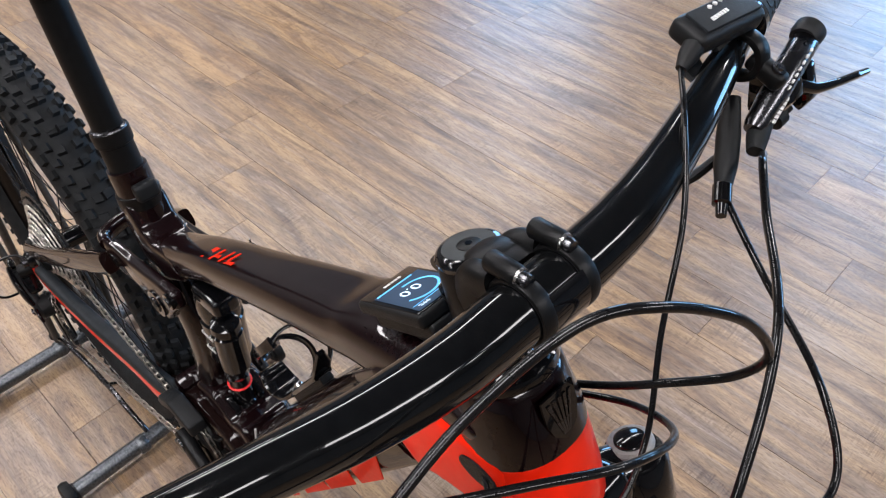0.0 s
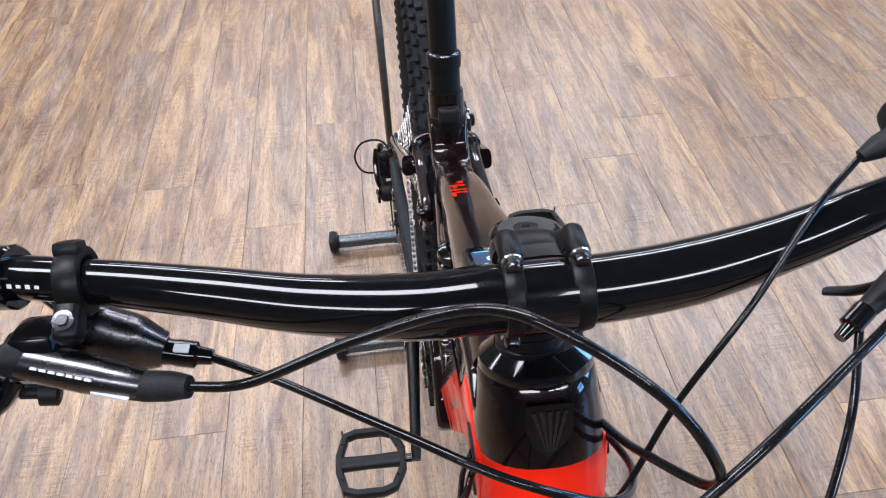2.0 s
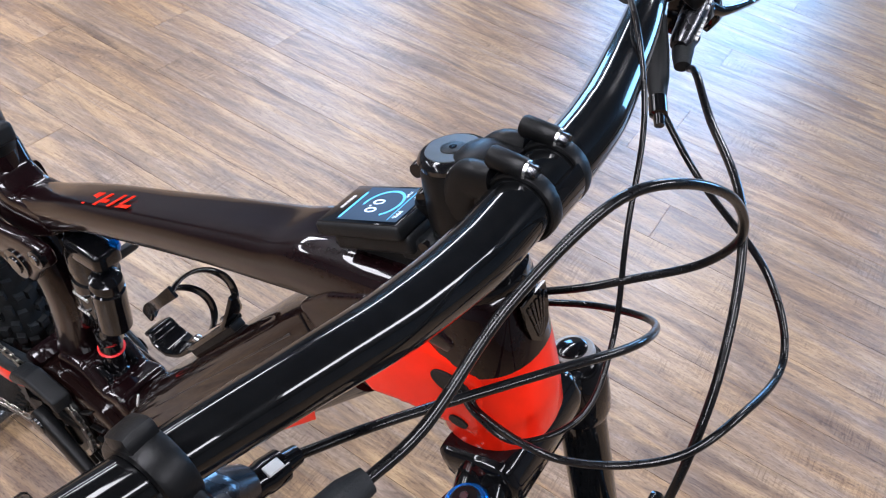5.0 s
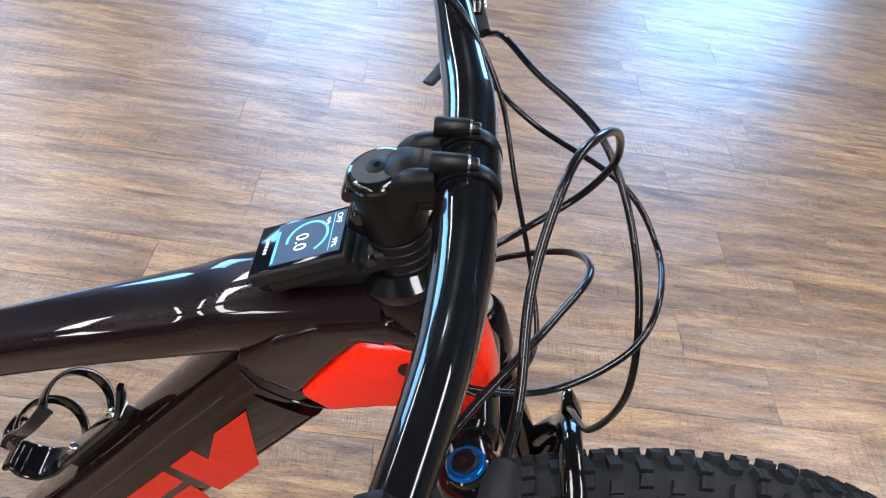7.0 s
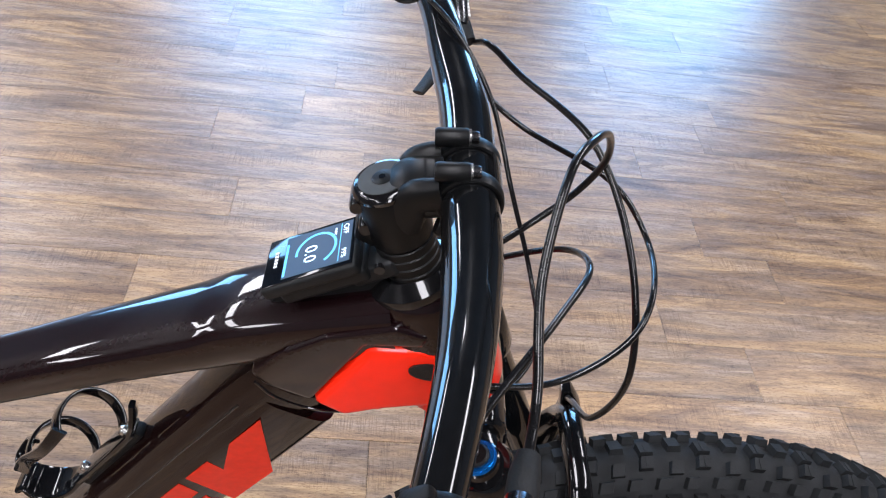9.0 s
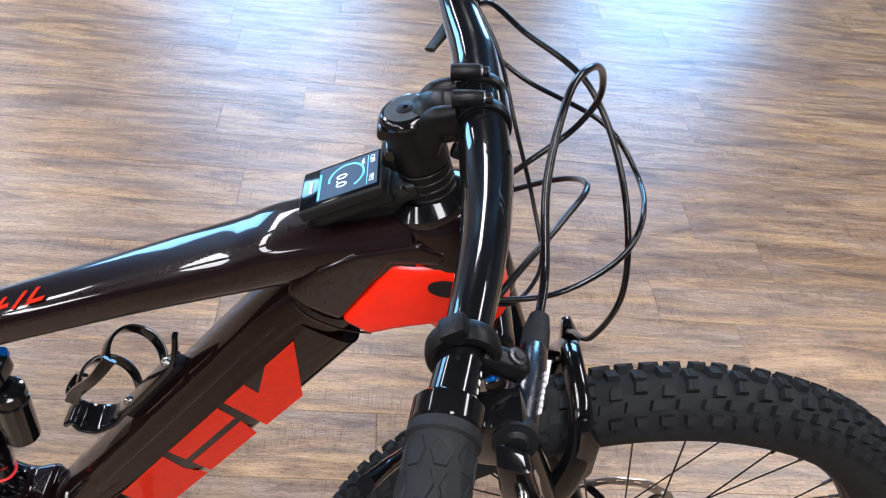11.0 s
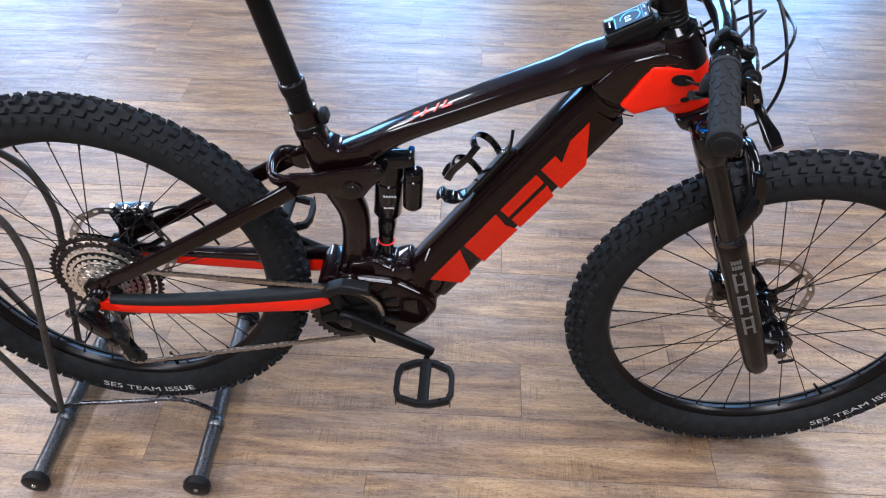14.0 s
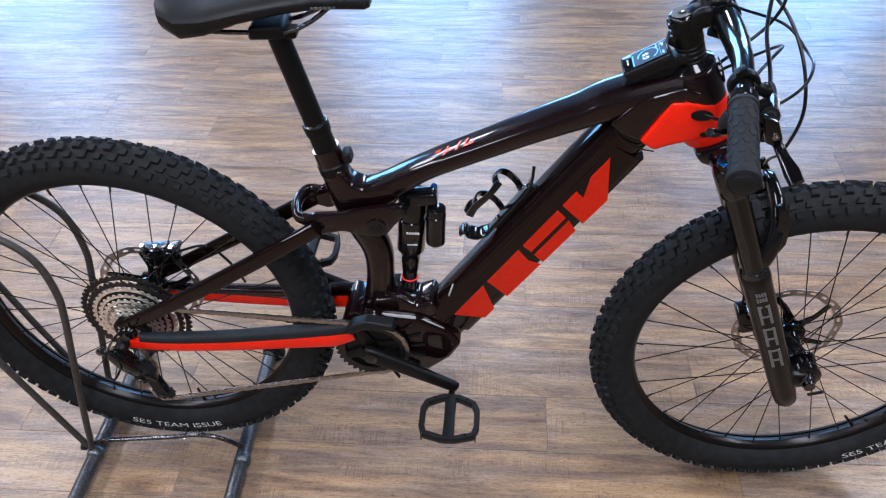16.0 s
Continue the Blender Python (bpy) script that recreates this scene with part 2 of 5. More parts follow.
def swept(pts, side, high=None, power=2.0, seg=18, n=8, bm=None, lateral=(0, 1, 0)):
    c = curve_points(pts, n)
    f = lambda v: lerp_list(v, len(c)) if hasattr(v, "__len__") else v
    return sweep(c, f(side), f(high) if high is not None else None, power, seg, bm, lateral)


def lathe(a, b, profile, seg=28, bm=None):
    """Rings (distance along a to b as a share, radius) turned round the line a b."""
    bm = bm or bmesh.new()
    a, b = Vector(a), Vector(b)
    t = (b - a).normalized()
    x = t.orthogonal().normalized()
    y = t.cross(x)
    rings = []
    for s, r in profile:
        c = a + (b - a) * s
        rings.append([bm.verts.new(c + (x * math.cos(2 * math.pi * k / seg) + y * math.sin(2 * math.pi * k / seg)) * r) for k in range(seg)])
    for r, s in zip(rings, rings[1:]):
        for k in range(seg):
            bm.faces.new((r[k], r[(k + 1) % seg], s[(k + 1) % seg], s[k]))
    bm.faces.new(rings[0])
    bm.faces.new(rings[-1])
    return bm


def rod(a, b, r, seg=18, bm=None, edge=0.0):
    L = (Vector(b) - Vector(a)).length
    e = min((edge or r * 0.12) / L, 0.4)
    return lathe(a, b, [(0, r * 0.86), (e, r), (1 - e, r), (1, r * 0.86)], seg, bm)


def slab(poly, y0, y1, bevel=0.004, steps=2, bm=None, taper=None):
    """An outline in x and z, drawn out from y0 to y1, its edges rounded."""
    out = bmesh.new()
    v0 = [out.verts.new((x, y0, z)) for x, z in poly]
    v1 = [out.verts.new((x, y1, z)) for x, z in poly]
    out.faces.new(v0)
    out.faces.new(v1)
    n = len(poly)
    for i in range(n):
        out.faces.new((v0[i], v0[(i + 1) % n], v1[(i + 1) % n], v1[i]))
    bmesh.ops.recalc_face_normals(out, faces=out.faces)
    if bevel:
        bmesh.ops.bevel(out, geom=out.edges[:], offset=bevel, segments=steps, profile=0.6, affect="EDGES", clamp_overlap=True)
    if bm is None:
        return out
    return joined(bm, out)


def joined(bm, other):
    me = bpy.data.meshes.new("join")
    other.to_mesh(me)
    other.free()
    bm.from_mesh(me)
    bpy.data.meshes.remove(me)
    return bm


def block(m, sx, sy, sz, bevel=0.002, steps=2, bm=None):
    out = bmesh.new()
    bmesh.ops.create_cube(out, size=1, matrix=Matrix.Diagonal((sx, sy, sz, 1)))
    if bevel:
        bmesh.ops.bevel(out, geom=out.edges[:], offset=bevel, segments=steps, profile=0.6, affect="EDGES", clamp_overlap=True)
    bmesh.ops.transform(out, matrix=m, verts=out.verts)
    return out if bm is None else joined(bm, out)


def basis(origin, ax, ay):
    """A pose whose x and y axes lie along ax and ay."""
    ax = Vector(ax).normalized()
    az = ax.cross(Vector(ay)).normalized()
    ay = az.cross(ax)
    return Matrix.Translation(origin) @ Matrix((ax, ay, az)).transposed().to_4x4()


def flat_poly(pts, m, thick=0.0006, bm=None):
    """A thin raised outline in the xy plane of the pose m."""
    bm = bm or bmesh.new()
    a = [bm.verts.new(m @ Vector((x, y, 0))) for x, y in pts]
    b = [bm.verts.new(m @ Vector((x, y, thick))) for x, y in pts]
    bm.faces.new(a)
    bm.faces.new(b)
    for i in range(len(pts)):
        j = (i + 1) % len(pts)
        bm.faces.new((a[i], a[j], b[j], b[i]))
    return bm


def mirror_y(bm):
    bmesh.ops.scale(bm, vec=(1, -1, 1), verts=bm.verts)
    return bm


def lettering(name, text, m, size, mat, parent, label=""):
    cu = bpy.data.curves.new(name, "FONT")
    cu.body, cu.size, cu.align_x, cu.align_y = text, size, "CENTER", "CENTER"
    tmp = new(name, cu)
    bpy.context.view_layer.update()
    me = bpy.data.meshes.new_from_object(tmp.evaluated_get(bpy.context.evaluated_depsgraph_get()))
    bpy.data.objects.remove(tmp)
    me.transform(m)
    me.materials.clear()
    me.materials.append(mat)
    ob = new(name, me)
    ob.parent = parent
    return tagged(ob, label)


# ---- room ----
def room_box(name, x0, x1, y0, y1, z0, z1, mat, label, parent=None):
    ob = part(name, block(Matrix.Translation(((x0 + x1) / 2, (y0 + y1) / 2, (z0 + z1) / 2)), x1 - x0, y1 - y0, z1 - z0, 0), mat, parent, smooth=False)
    return tagged(ob, label, name.split("_")[0], kind="structure")


X0, X1, Y0 = -6.5, 6.5, -5.0
room_box("wall_south", X0, X1, Y0 - 0.15, Y0, 0, CEIL, M["wall"], "plain painted shop wall behind the bicycle display")
room_box("wall_west", X0 - 0.15, X0, Y0 - 0.15, WALL_Y + 0.15, 0, CEIL, M["wall"], "plain painted shop wall at the end of the room")
room_box("wall_east", X1, X1 + 0.15, Y0 - 0.15, WALL_Y + 0.15, 0, CEIL, M["wall"], "plain painted shop wall at the end of the room")
room_box("ceiling", X0 - 0.15, X1 + 0.15, Y0 - 0.15, WALL_Y + 0.15, CEIL, CEIL + 0.15, M["ceil"], "dark painted open ceiling above the shop floor")
wall_n = room_box("wall_north", X0, X1, WALL_Y, WALL_Y + 0.15, 0, WIN_Z0, M["wall"], "painted shop wall with three tall windows")
room_box("wall_north_head", X0, X1, WALL_Y, WALL_Y + 0.15, WIN_Z1, CEIL, M["wall"], "painted wall band above the shop windows")
edges = [X0] + [e for wx in WINDOWS for e in (wx - WIN_W / 2, wx + WIN_W / 2)] + [X1]
for k in range(0, len(edges), 2):
    room_box("wall_north_pier", edges[k], edges[k + 1], WALL_Y, WALL_Y + 0.15, WIN_Z0, WIN_Z1, M["wall"], "painted wall pier between the shop windows")
glass = bpy.data.materials.new("window_glass")
glass.use_nodes = True
gb = glass.node_tree.nodes["Principled BSDF"]
gb.inputs["Transmission Weight"].default_value, gb.inputs["Roughness"].default_value, gb.inputs["IOR"].default_value = 1.0, 0.0, 1.45
for k, wx in enumerate(WINDOWS):
    win = tagged(new("window_%d" % (k + 1)), "tall shop window with a pale frame letting in daylight", "window", kind="structure")
    zc, h = (WIN_Z0 + WIN_Z1) / 2, WIN_Z1 - WIN_Z0
    for name, x, z, sx, sz in (("window_jamb", wx - WIN_W / 2 + 0.025, zc, 0.05, h), ("window_jamb", wx + WIN_W / 2 - 0.025, zc, 0.05, h),
                               ("window_rail", wx, WIN_Z0 + 0.025, WIN_W - 0.1, 0.05), ("window_rail", wx, WIN_Z1 - 0.025, WIN_W - 0.1, 0.05),
                               ("window_mullion", wx, zc, 0.05, h - 0.1)):
        part(name, block(Matrix.Translation((x, WALL_Y + 0.08, z)), sx, 0.06, sz, 0.004), M["frame"], win)
    for sgn in (-1, 1):
        pane = part("pane", block(Matrix.Translation((wx + sgn * (WIN_W / 4 - 0.01), WALL_Y + 0.08, zc)), WIN_W / 2 - 0.075, 0.006, h - 0.1, 0), glass, win, smooth=False)
        pane.visible_shadow = False
# Housings for every panel, the added fill pair at x -4.7 included.
for sx, sy in STRIPS:
    fix = tagged(new("ceiling_light"), "long white ceiling light panel fixed to the ceiling", "ceiling light", "ceiling lights")
    fix.location = (sx, sy, CEIL)
    part("housing", block(Matrix.Translation((0, 0, -0.03)), STRIP_W + 0.06, STRIP_LEN + 0.06, 0.058, 0.006), M["frame"], fix)


# ---- bicycle ----
bike = tagged(new("bicycle"), "dark plum electric mountain bicycle with red-orange accents in a floor stand", "bicycle")
bike.matrix_world = pose(0.6, 0.002, 0, 0, 0, -0.8) @ pose(-0.6, 0, 0)

FA, RA = (1.243, 0.3795), (0.0, 0.426)


def ring_pts(r, n):
    return [(r * math.cos(2 * math.pi * k / n), 0, r * math.sin(2 * math.pi * k / n)) for k in range(n)]


def tyre_mesh():
    bm, n, seg = bmesh.new(), 96, 18
    rings = []
    for i in range(n):
        a = 2 * math.pi * i / n
        ring = []
        for j in range(seg):
            b = math.radians(-152 + 304 * j / (seg - 1))
            rr, yy = 0.3350 + 0.0375 * math.cos(b), 0.0365 * math.sin(b)
            ring.append(bm.verts.new((rr * math.cos(a), yy, rr * math.sin(a))))
        rings.append(ring)
    for i in range(n):
        r, s = rings[i], rings[(i + 1) % n]
        for j in range(seg - 1):
            bm.faces.new((r[j], s[j], s[j + 1], r[j + 1]))
    return bm


def knob_mesh(seed):
    """All tread blocks of a tyre, each a tapered block standing on the casing."""
    rng = random.Random(seed)
    verts, faces = [], []

    def knob(a, b_deg, along, across, height, skew):
        b = math.radians(b_deg)
        base = len(verts)
        for lift, k in ((-0.0015, 1.08), (height, 0.86)):
            for da, db in ((-1, -1), (1, -1), (1, 1), (-1, 1)):
                bb = b + db * across * k / 2 / 0.037
                aa = a + (da * along * k / 2 + skew * db) / 0.365
                rr = 0.3350 + (0.0375 + lift) * math.cos(bb)
                verts.append((rr * math.cos(aa), (0.0365 + lift) * math.sin(bb), rr * math.sin(aa)))
        for f in ((4, 5, 6, 7), (0, 1, 5, 4), (1, 2, 6, 5), (2, 3, 7, 6), (3, 0, 4, 7)):
            faces.append([base + i for i in f])

    n = 92
    for i in range(n):
        a = 2 * math.pi * (i + rng.uniform(-0.04, 0.04)) / n
        step = 2 * math.pi / n
        for s in (-1, 1):
            knob(a, s * (10 if i % 2 else 17), 0.0122, 0.0110, 0.0068, 0.001 * s)
            knob(a + step * 0.5, s * 36, 0.0112 if i % 2 else 0.0130, 0.0090, 0.0070, 0.0015 * s)
            knob(a + step * 0.15, s * 58, 0.0115 if i % 2 else 0.0140, 0.0090, 0.0062, 0.0)
            knob(a + step * 0.15, s * 70, 0.0030, 0.0070, 0.0020, 0.0)
            if i % 2:
                knob(a, s * 10, 0.0022, 0.0094, 0.0074, 0.0)
    me = bpy.data.meshes.new("tread_knobs")
    me.from_pydata(verts, [], faces)
    me.materials.append(M["rubber"])
    return me


def rim_mesh():
    bm, n = bmesh.new(), 96
    prof = [(0.2925, 0.0), (0.2950, 0.007), (0.3015, 0.0140), (0.314, 0.0165), (0.3165, 0.0145), (0.312, 0.012), (0.304, 0.0)]
    prof = prof + [(r, -y) for r, y in prof[-2:0:-1]]
    rings = [[bm.verts.new((r * math.cos(2 * math.pi * i / n), y, r * math.sin(2 * math.pi * i / n))) for r, y in prof] for i in range(n)]
    m = len(prof)
    for i in range(n):
        r, s = rings[i], rings[(i + 1) % n]
        for j in range(m):
            bm.faces.new((r[j], s[j], s[(j + 1) % m], r[(j + 1) % m]))
    return bm


def rotor_mesh(radius):
    """A disc brake ring with a wavy edge and slots."""
    bm, n, t = bmesh.new(), 144, 0.0009
    def ring(r, y, wave=0.0):
        return [bm.verts.new(((r + wave * math.cos(12 * 2 * math.pi * i / n)) * math.cos(2 * math.pi * i / n), y,
                              (r + wave * math.cos(12 * 2 * math.pi * i / n)) * math.sin(2 * math.pi * i / n))) for i in range(n)]
    rows = [(radius - 0.0155, 0.0012), (radius - 0.0105, 0.0), (radius - 0.0045, 0.0), (radius, 0.0012)]
    top = [ring(r, t, w) for r, w in rows]
    bot = [ring(r, -t, w) for r, w in rows]
    for q in range(3):
        for i in range(n):
            j = (i + 1) % n
            hole = q == 1 and i % 6 in (1, 2, 3)
            if not hole:
                bm.faces.new((top[q][i], top[q][j], top[q + 1][j], top[q + 1][i]))
                bm.faces.new((bot[q][i], bot[q + 1][i], bot[q + 1][j], bot[q][j]))
    for i in range(n):
        j = (i + 1) % n
        bm.faces.new((top[0][i], bot[0][i], bot[0][j], top[0][j]))
        bm.faces.new((top[3][i], top[3][j], bot[3][j], bot[3][i]))
    return bm


def spoke(a, b, bm=None):
    return sweep([a, b], 0.00105, seg=6, bm=bm)


def build_wheel(name, centre, spin, rear, label):
    rim = part(name, rim_mesh(), M["lower"], bike, label)
    rim.matrix_basis = pose(centre[0], 0, centre[1], 0, spin, 0)
    part("tyre", tyre_mesh(), M["rubber"], rim, "black knobbly off-road tyre")
    tread = new("tread", knob_mesh(3 if rear else 5))
    tread.parent = rim
    tagged(tread, "rows of black rubber tread blocks", kind="stuff")
    w = 0.074 if rear else 0.055
    fl = 0.030
    hub = lathe((0, -w, 0), (0, w, 0), [(0, 0.009), (0.06, 0.014), (0.14, 0.014), (0.16, 0.028), (0.20, 0.029), (0.23, 0.018), (0.5, 0.015),
                                      (0.77, 0.018), (0.80, 0.029), (0.84, 0.028), (0.86, 0.014), (0.94, 0.014), (1, 0.009)], 24)
    part("hub", hub, M["gloss"], rim, "black wheel hub with spoke flanges")
    part("axle", rod((0, -w - 0.014, 0), (0, w + 0.012, 0), 0.0085), M["gunmetal"], rim, "dark metal thru axle")
    for i in range(32):
        ra = 2 * math.pi * (i + 0.5) / 32
        side = 1 if i % 2 else -1
        lean = radians(58) * (1 if (i // 2) % 2 else -1)
        ha = ra + lean
        y = side * fl * (0.85 if rear else 1.0)
        part("spoke", spoke((0.027 * math.cos(ha), y, 0.027 * math.sin(ha)), (0.2945 * math.cos(ra), side * 0.003, 0.2945 * math.sin(ra))), M["hose"], rim)
    nipple = mesh_of(rod((0.281, 0.0045, 0), (0.294, 0.003, 0), 0.0021, 8), "spoke_nipple", M["darksteel"])
    for i in range(32):
        ob = new("spoke_nipple", nipple)
        ob.parent = rim
        ob.matrix_basis = pose(0, 0, 0, 0, -math.degrees(2 * math.pi * (i + 0.5) / 32), 0) @ pose(0, 0, 0, 0 if i % 2 else 180, 0, 0)
    part("valve", lathe((0.293, 0, 0), (0.255, 0, 0), [(0, 0.004), (0.5, 0.003), (0.55, 0.0035), (1, 0.0025)], 10), M["hose"], rim, "black tyre valve stem")
    yr = 0.053 if not rear else 0.056
    disc = part("brake_rotor", rotor_mesh(0.1015), M["rotor"], rim, "slotted steel disc brake rotor")
    disc.location = (0, yr, 0)
    spider = bmesh.new()
    for k in range(5):
        a = 2 * math.pi * k / 5
        sweep([(0.022 * math.cos(a), yr, 0.022 * math.sin(a)), (0.055 * math.cos(a + 0.25), yr, 0.055 * math.sin(a + 0.25)),
               (0.089 * math.cos(a + 0.42), yr, 0.089 * math.sin(a + 0.42))], [0.0022, 0.002, 0.0017], [0.011, 0.006, 0.006], 3, 8, spider)
    lathe((0, yr - 0.004, 0), (0, yr + 0.005, 0), [(0, 0.026), (1, 0.024)], 24, spider)
    part("rotor_spider", spider, M["gloss"], rim, "black five-arm rotor carrier")
    # the sidewall's words, bent round the tyre
    words = lettering("sidewall_print", "SE5 TEAM ISSUE", Matrix(), 0.015, M["print"], rim, "pale grey words printed on the tyre sidewall")
    xs, ys = [v.co.x for v in words.data.vertices], [v.co.y for v in words.data.vertices]
    x0, xk, y0, yk = min(xs), 0.200 / (max(xs) - min(xs)), min(ys), 0.0145 / (max(ys) - min(ys))
    for v in words.data.vertices:
        a, r = (-0.50 if rear else -0.14) + (v.co.x - x0) * xk / 0.335, 0.3400 - (v.co.y - y0) * yk
        v.co = (r * math.cos(a), -0.0371, r * math.sin(a))
    return rim


front = build_wheel("front_wheel", FA, 52, False, "black front wheel with a knobbly tyre standing on the floor")
front.matrix_basis = pose(FA[0], 0.005, FA[1], 0, 0, 1.6) @ pose(0, 0, 0, 0, 52, 0)
rear = build_wheel("rear_wheel", RA, 78, True, "black rear wheel with a knobbly tyre held in the stand")
part("spoke_reflector", block(basis((1.313, -0.004, 0.262), (0.93, 0, 0.36), (0, 1, 0)), 0.030, 0.004, 0.006, 0.001), M["plastic"], bike, "small black tag on a front spoke")

# frame tubes
frame_ob = part("frame", swept([(0.445, 0, 0.702), (0.510, 0, 0.742), (0.570, 0, 0.779), (0.660, 0, 0.822), (0.730, 0, 0.855), (0.800, 0, 0.886), (0.845, 0, 0.906), (0.935, 0, 0.926)],
                               [0.023, 0.0235, 0.025, 0.0272, 0.0300, 0.0330, 0.0350, 0.0375], [0.026, 0.021, 0.0178, 0.0185, 0.0195, 0.0215, 0.0255, 0.036], 3.1, 40), M["paint"], bike, "glossy plum-black frame top tube")
U, V = Vector((0.5593, 0, 0.829)), Vector((-0.829, 0, 0.5593))
DT = [(0.555, 0, 0.385), (0.6035, 0, 0.459), (0.6915, 0, 0.592), (0.769, 0, 0.709), (0.835, 0, 0.808), (0.885, 0, 0.878)]
def narrowed(bm):
    """The down tube's section: narrower towards its underside."""
    for v in bm.verts:
        k = (0.035 - (v.co - Vector((0.607, 0, 0.444))).dot(V)) / 0.07
        v.co.y *= 1 - 0.22 * min(max(k, 0), 1)
    return bm


part("down_tube", narrowed(swept(DT, 0.037, [0.046, 0.046, 0.044, 0.042, 0.040, 0.036], 3.0, 26)), M["satin"], frame_ob, "satin dark brown down tube")
cover = [Vector((0.603, 0, 0.447)) - V * 0.005 + U * s for s in (0.0, 0.10, 0.20, 0.30, 0.40, 0.468)]
part("battery_cover", narrowed(swept(cover, [0.0405] * 5 + [0.039], [0.038, 0.038, 0.037, 0.036, 0.0355, 0.035], 4.2, 30)), M["satin"], frame_ob, "satin dark brown battery cover on the down tube")
seam = [Vector((0.842, -0.0405, 0.878)), Vector((0.856, -0.0415, 0.861)), Vector((0.874, -0.0418, 0.848)), Vector((0.890, -0.0415, 0.841)), Vector((0.907, -0.040, 0.836))]
for sgn in (1, -1):
    part("cover_seam", narrowed(swept([(p.x, p.y * sgn, p.z) for p in seam], 0.0012, seg=8)), M["gloss"], frame_ob, "glossy rim along the battery cover")
part("cover_edge", swept([Vector((0.640, -0.0335, 0.560)) + U * s for s in (0, 0.12, 0.24, 0.335)], 0.0012, seg=8), M["hose"], frame_ob)
part("cover_pin", block(basis(Vector((0.602, -0.030, 0.530)), (0.25, 0, 0.97), (0, 1, 0)), 0.030, 0.002, 0.0025, 0.0006), M["print"], frame_ob, "short pale line on the down tube")

# head tube and the red-orange head junction
AX = Vector((-0.3827, 0, 0.9239))
HT = Vector((0.942, 0, 0.961))
ht_lo, ht_mid, ht_hi = HT - AX * 0.118, HT - AX * 0.048, HT
part("head_tube", sweep([ht_mid - AX * 0.004, ht_mid + AX * 0.012, ht_hi - AX * 0.012, ht_hi - AX * 0.003, ht_hi], [0.0395, 0.039, 0.0355, 0.034, 0.031],
                        [0.0385, 0.038, 0.0345, 0.033, 0.030], 2.25, 34), M["paint"], frame_ob, "glossy plum-black head tube")
part("head_tube_base", sweep([ht_lo, ht_lo + AX * 0.006, ht_lo + AX * 0.03, ht_mid - AX * 0.004], [0.0375, 0.040, 0.0405, 0.0395],
                             [0.036, 0.0385, 0.0395, 0.0385], 2.25, 34), M["orange"], frame_ob, "glossy red-orange lower head tube")
part("head_gusset", slab([(0.838, 0.884), (0.848, 0.872), (0.881, 0.857), (0.916, 0.924), (0.955, 0.926), (0.958, 0.938), (0.935, 0.945), (0.890, 0.931), (0.862, 0.912)],
                         -0.0394, 0.0394, 0.005, 4), M["paint"], frame_ob, "glossy plum-black head gusset")
part("head_flash", slab([(0.881, 0.857), (0.905, 0.841), (0.930, 0.852), (0.960, 0.860), (0.985, 0.866), (0.992, 0.880), (0.978, 0.921), (0.955, 0.924), (0.918, 0.923)],
                        -0.0405, 0.0405, 0.009, 4), M["orange"], frame_ob, "glossy red-orange panel behind the head tube")
for sgn in (1, -1):
    oval = [(0.0155 * math.cos(a), 0.0085 * math.sin(a)) for a in np.linspace(0, 2 * math.pi, 20, endpoint=False)]
    part("cable_port", flat_poly(oval, basis((0.962, -0.0404 * sgn, 0.9045), (1, 0, -0.05), (0, 0, sgn)), 0.0016), M["plastic"], frame_ob, "black rubber cable port")
part("lock_port", flat_poly([(0.007 * math.cos(a), 0.004 * math.sin(a)) for a in np.linspace(0, 2 * math.pi, 14, endpoint=False)],
                            basis((0.972, -0.0405, 0.8735), (1, 0, 0.1), (0, 0, 1)), 0.0015), M["plastic"], frame_ob, "small black plug in the red panel")
badge_m = basis(ht_mid + AX * 0.022 + Vector((0.9239, 0, 0.3827)) * 0.0378, (0, 1, 0), AX)
shield = [(-0.0135, 0.017), (0.0135, 0.017), (0.0135, 0.002), (0.010, -0.010), (0, -0.019), (-0.010, -0.010), (-0.0135, 0.002)]
part("head_badge", flat_poly(shield, badge_m, 0.0018), M["gloss"], frame_ob, "black shield-shaped badge on the head tube")
rays = bmesh.new()
for k in range(-2, 3):
    flat_poly([(k * 0.0012 - 0.0005, -0.013), (k * 0.0012 + 0.0005, -0.013), (k * 0.0046 + 0.0013, 0.013), (k * 0.0046 - 0.0013, 0.013)],
              badge_m @ Matrix.Translation((0, 0, 0.0018)), 0.0008, rays)
part("badge_rays", rays, M["gunmetal"], frame_ob, "raised dark rays on the badge")

# seat tube, shock cradle, motor
part("seat_tube", swept([(0.404, 0, 0.806), (0.413, 0, 0.770), (0.428, 0, 0.712), (0.450, 0, 0.655), (0.472, 0, 0.600), (0.474, 0, 0.540), (0.466, 0, 0.460), (0.462, 0, 0.410)],
                        [0.0215, 0.022, 0.023, 0.023, 0.024, 0.026, 0.030, 0.034], [0.0215, 0.022, 0.025, 0.027, 0.026, 0.025, 0.028, 0.030], 2.4, 26), M["paint"], frame_ob, "glossy plum-black seat tube")
part("seat_junction", slab([(0.404, 0.742), (0.411, 0.772), (0.428, 0.775), (0.442, 0.748), (0.462, 0.740), (0.487, 0.746), (0.512, 0.752), (0.520, 0.724),
                            (0.480, 0.697), (0.440, 0.672), (0.424, 0.690)], -0.0235, 0.0235, 0.007, 3), M["paint"], frame_ob, "glossy plum-black gusset between seat and top tube")
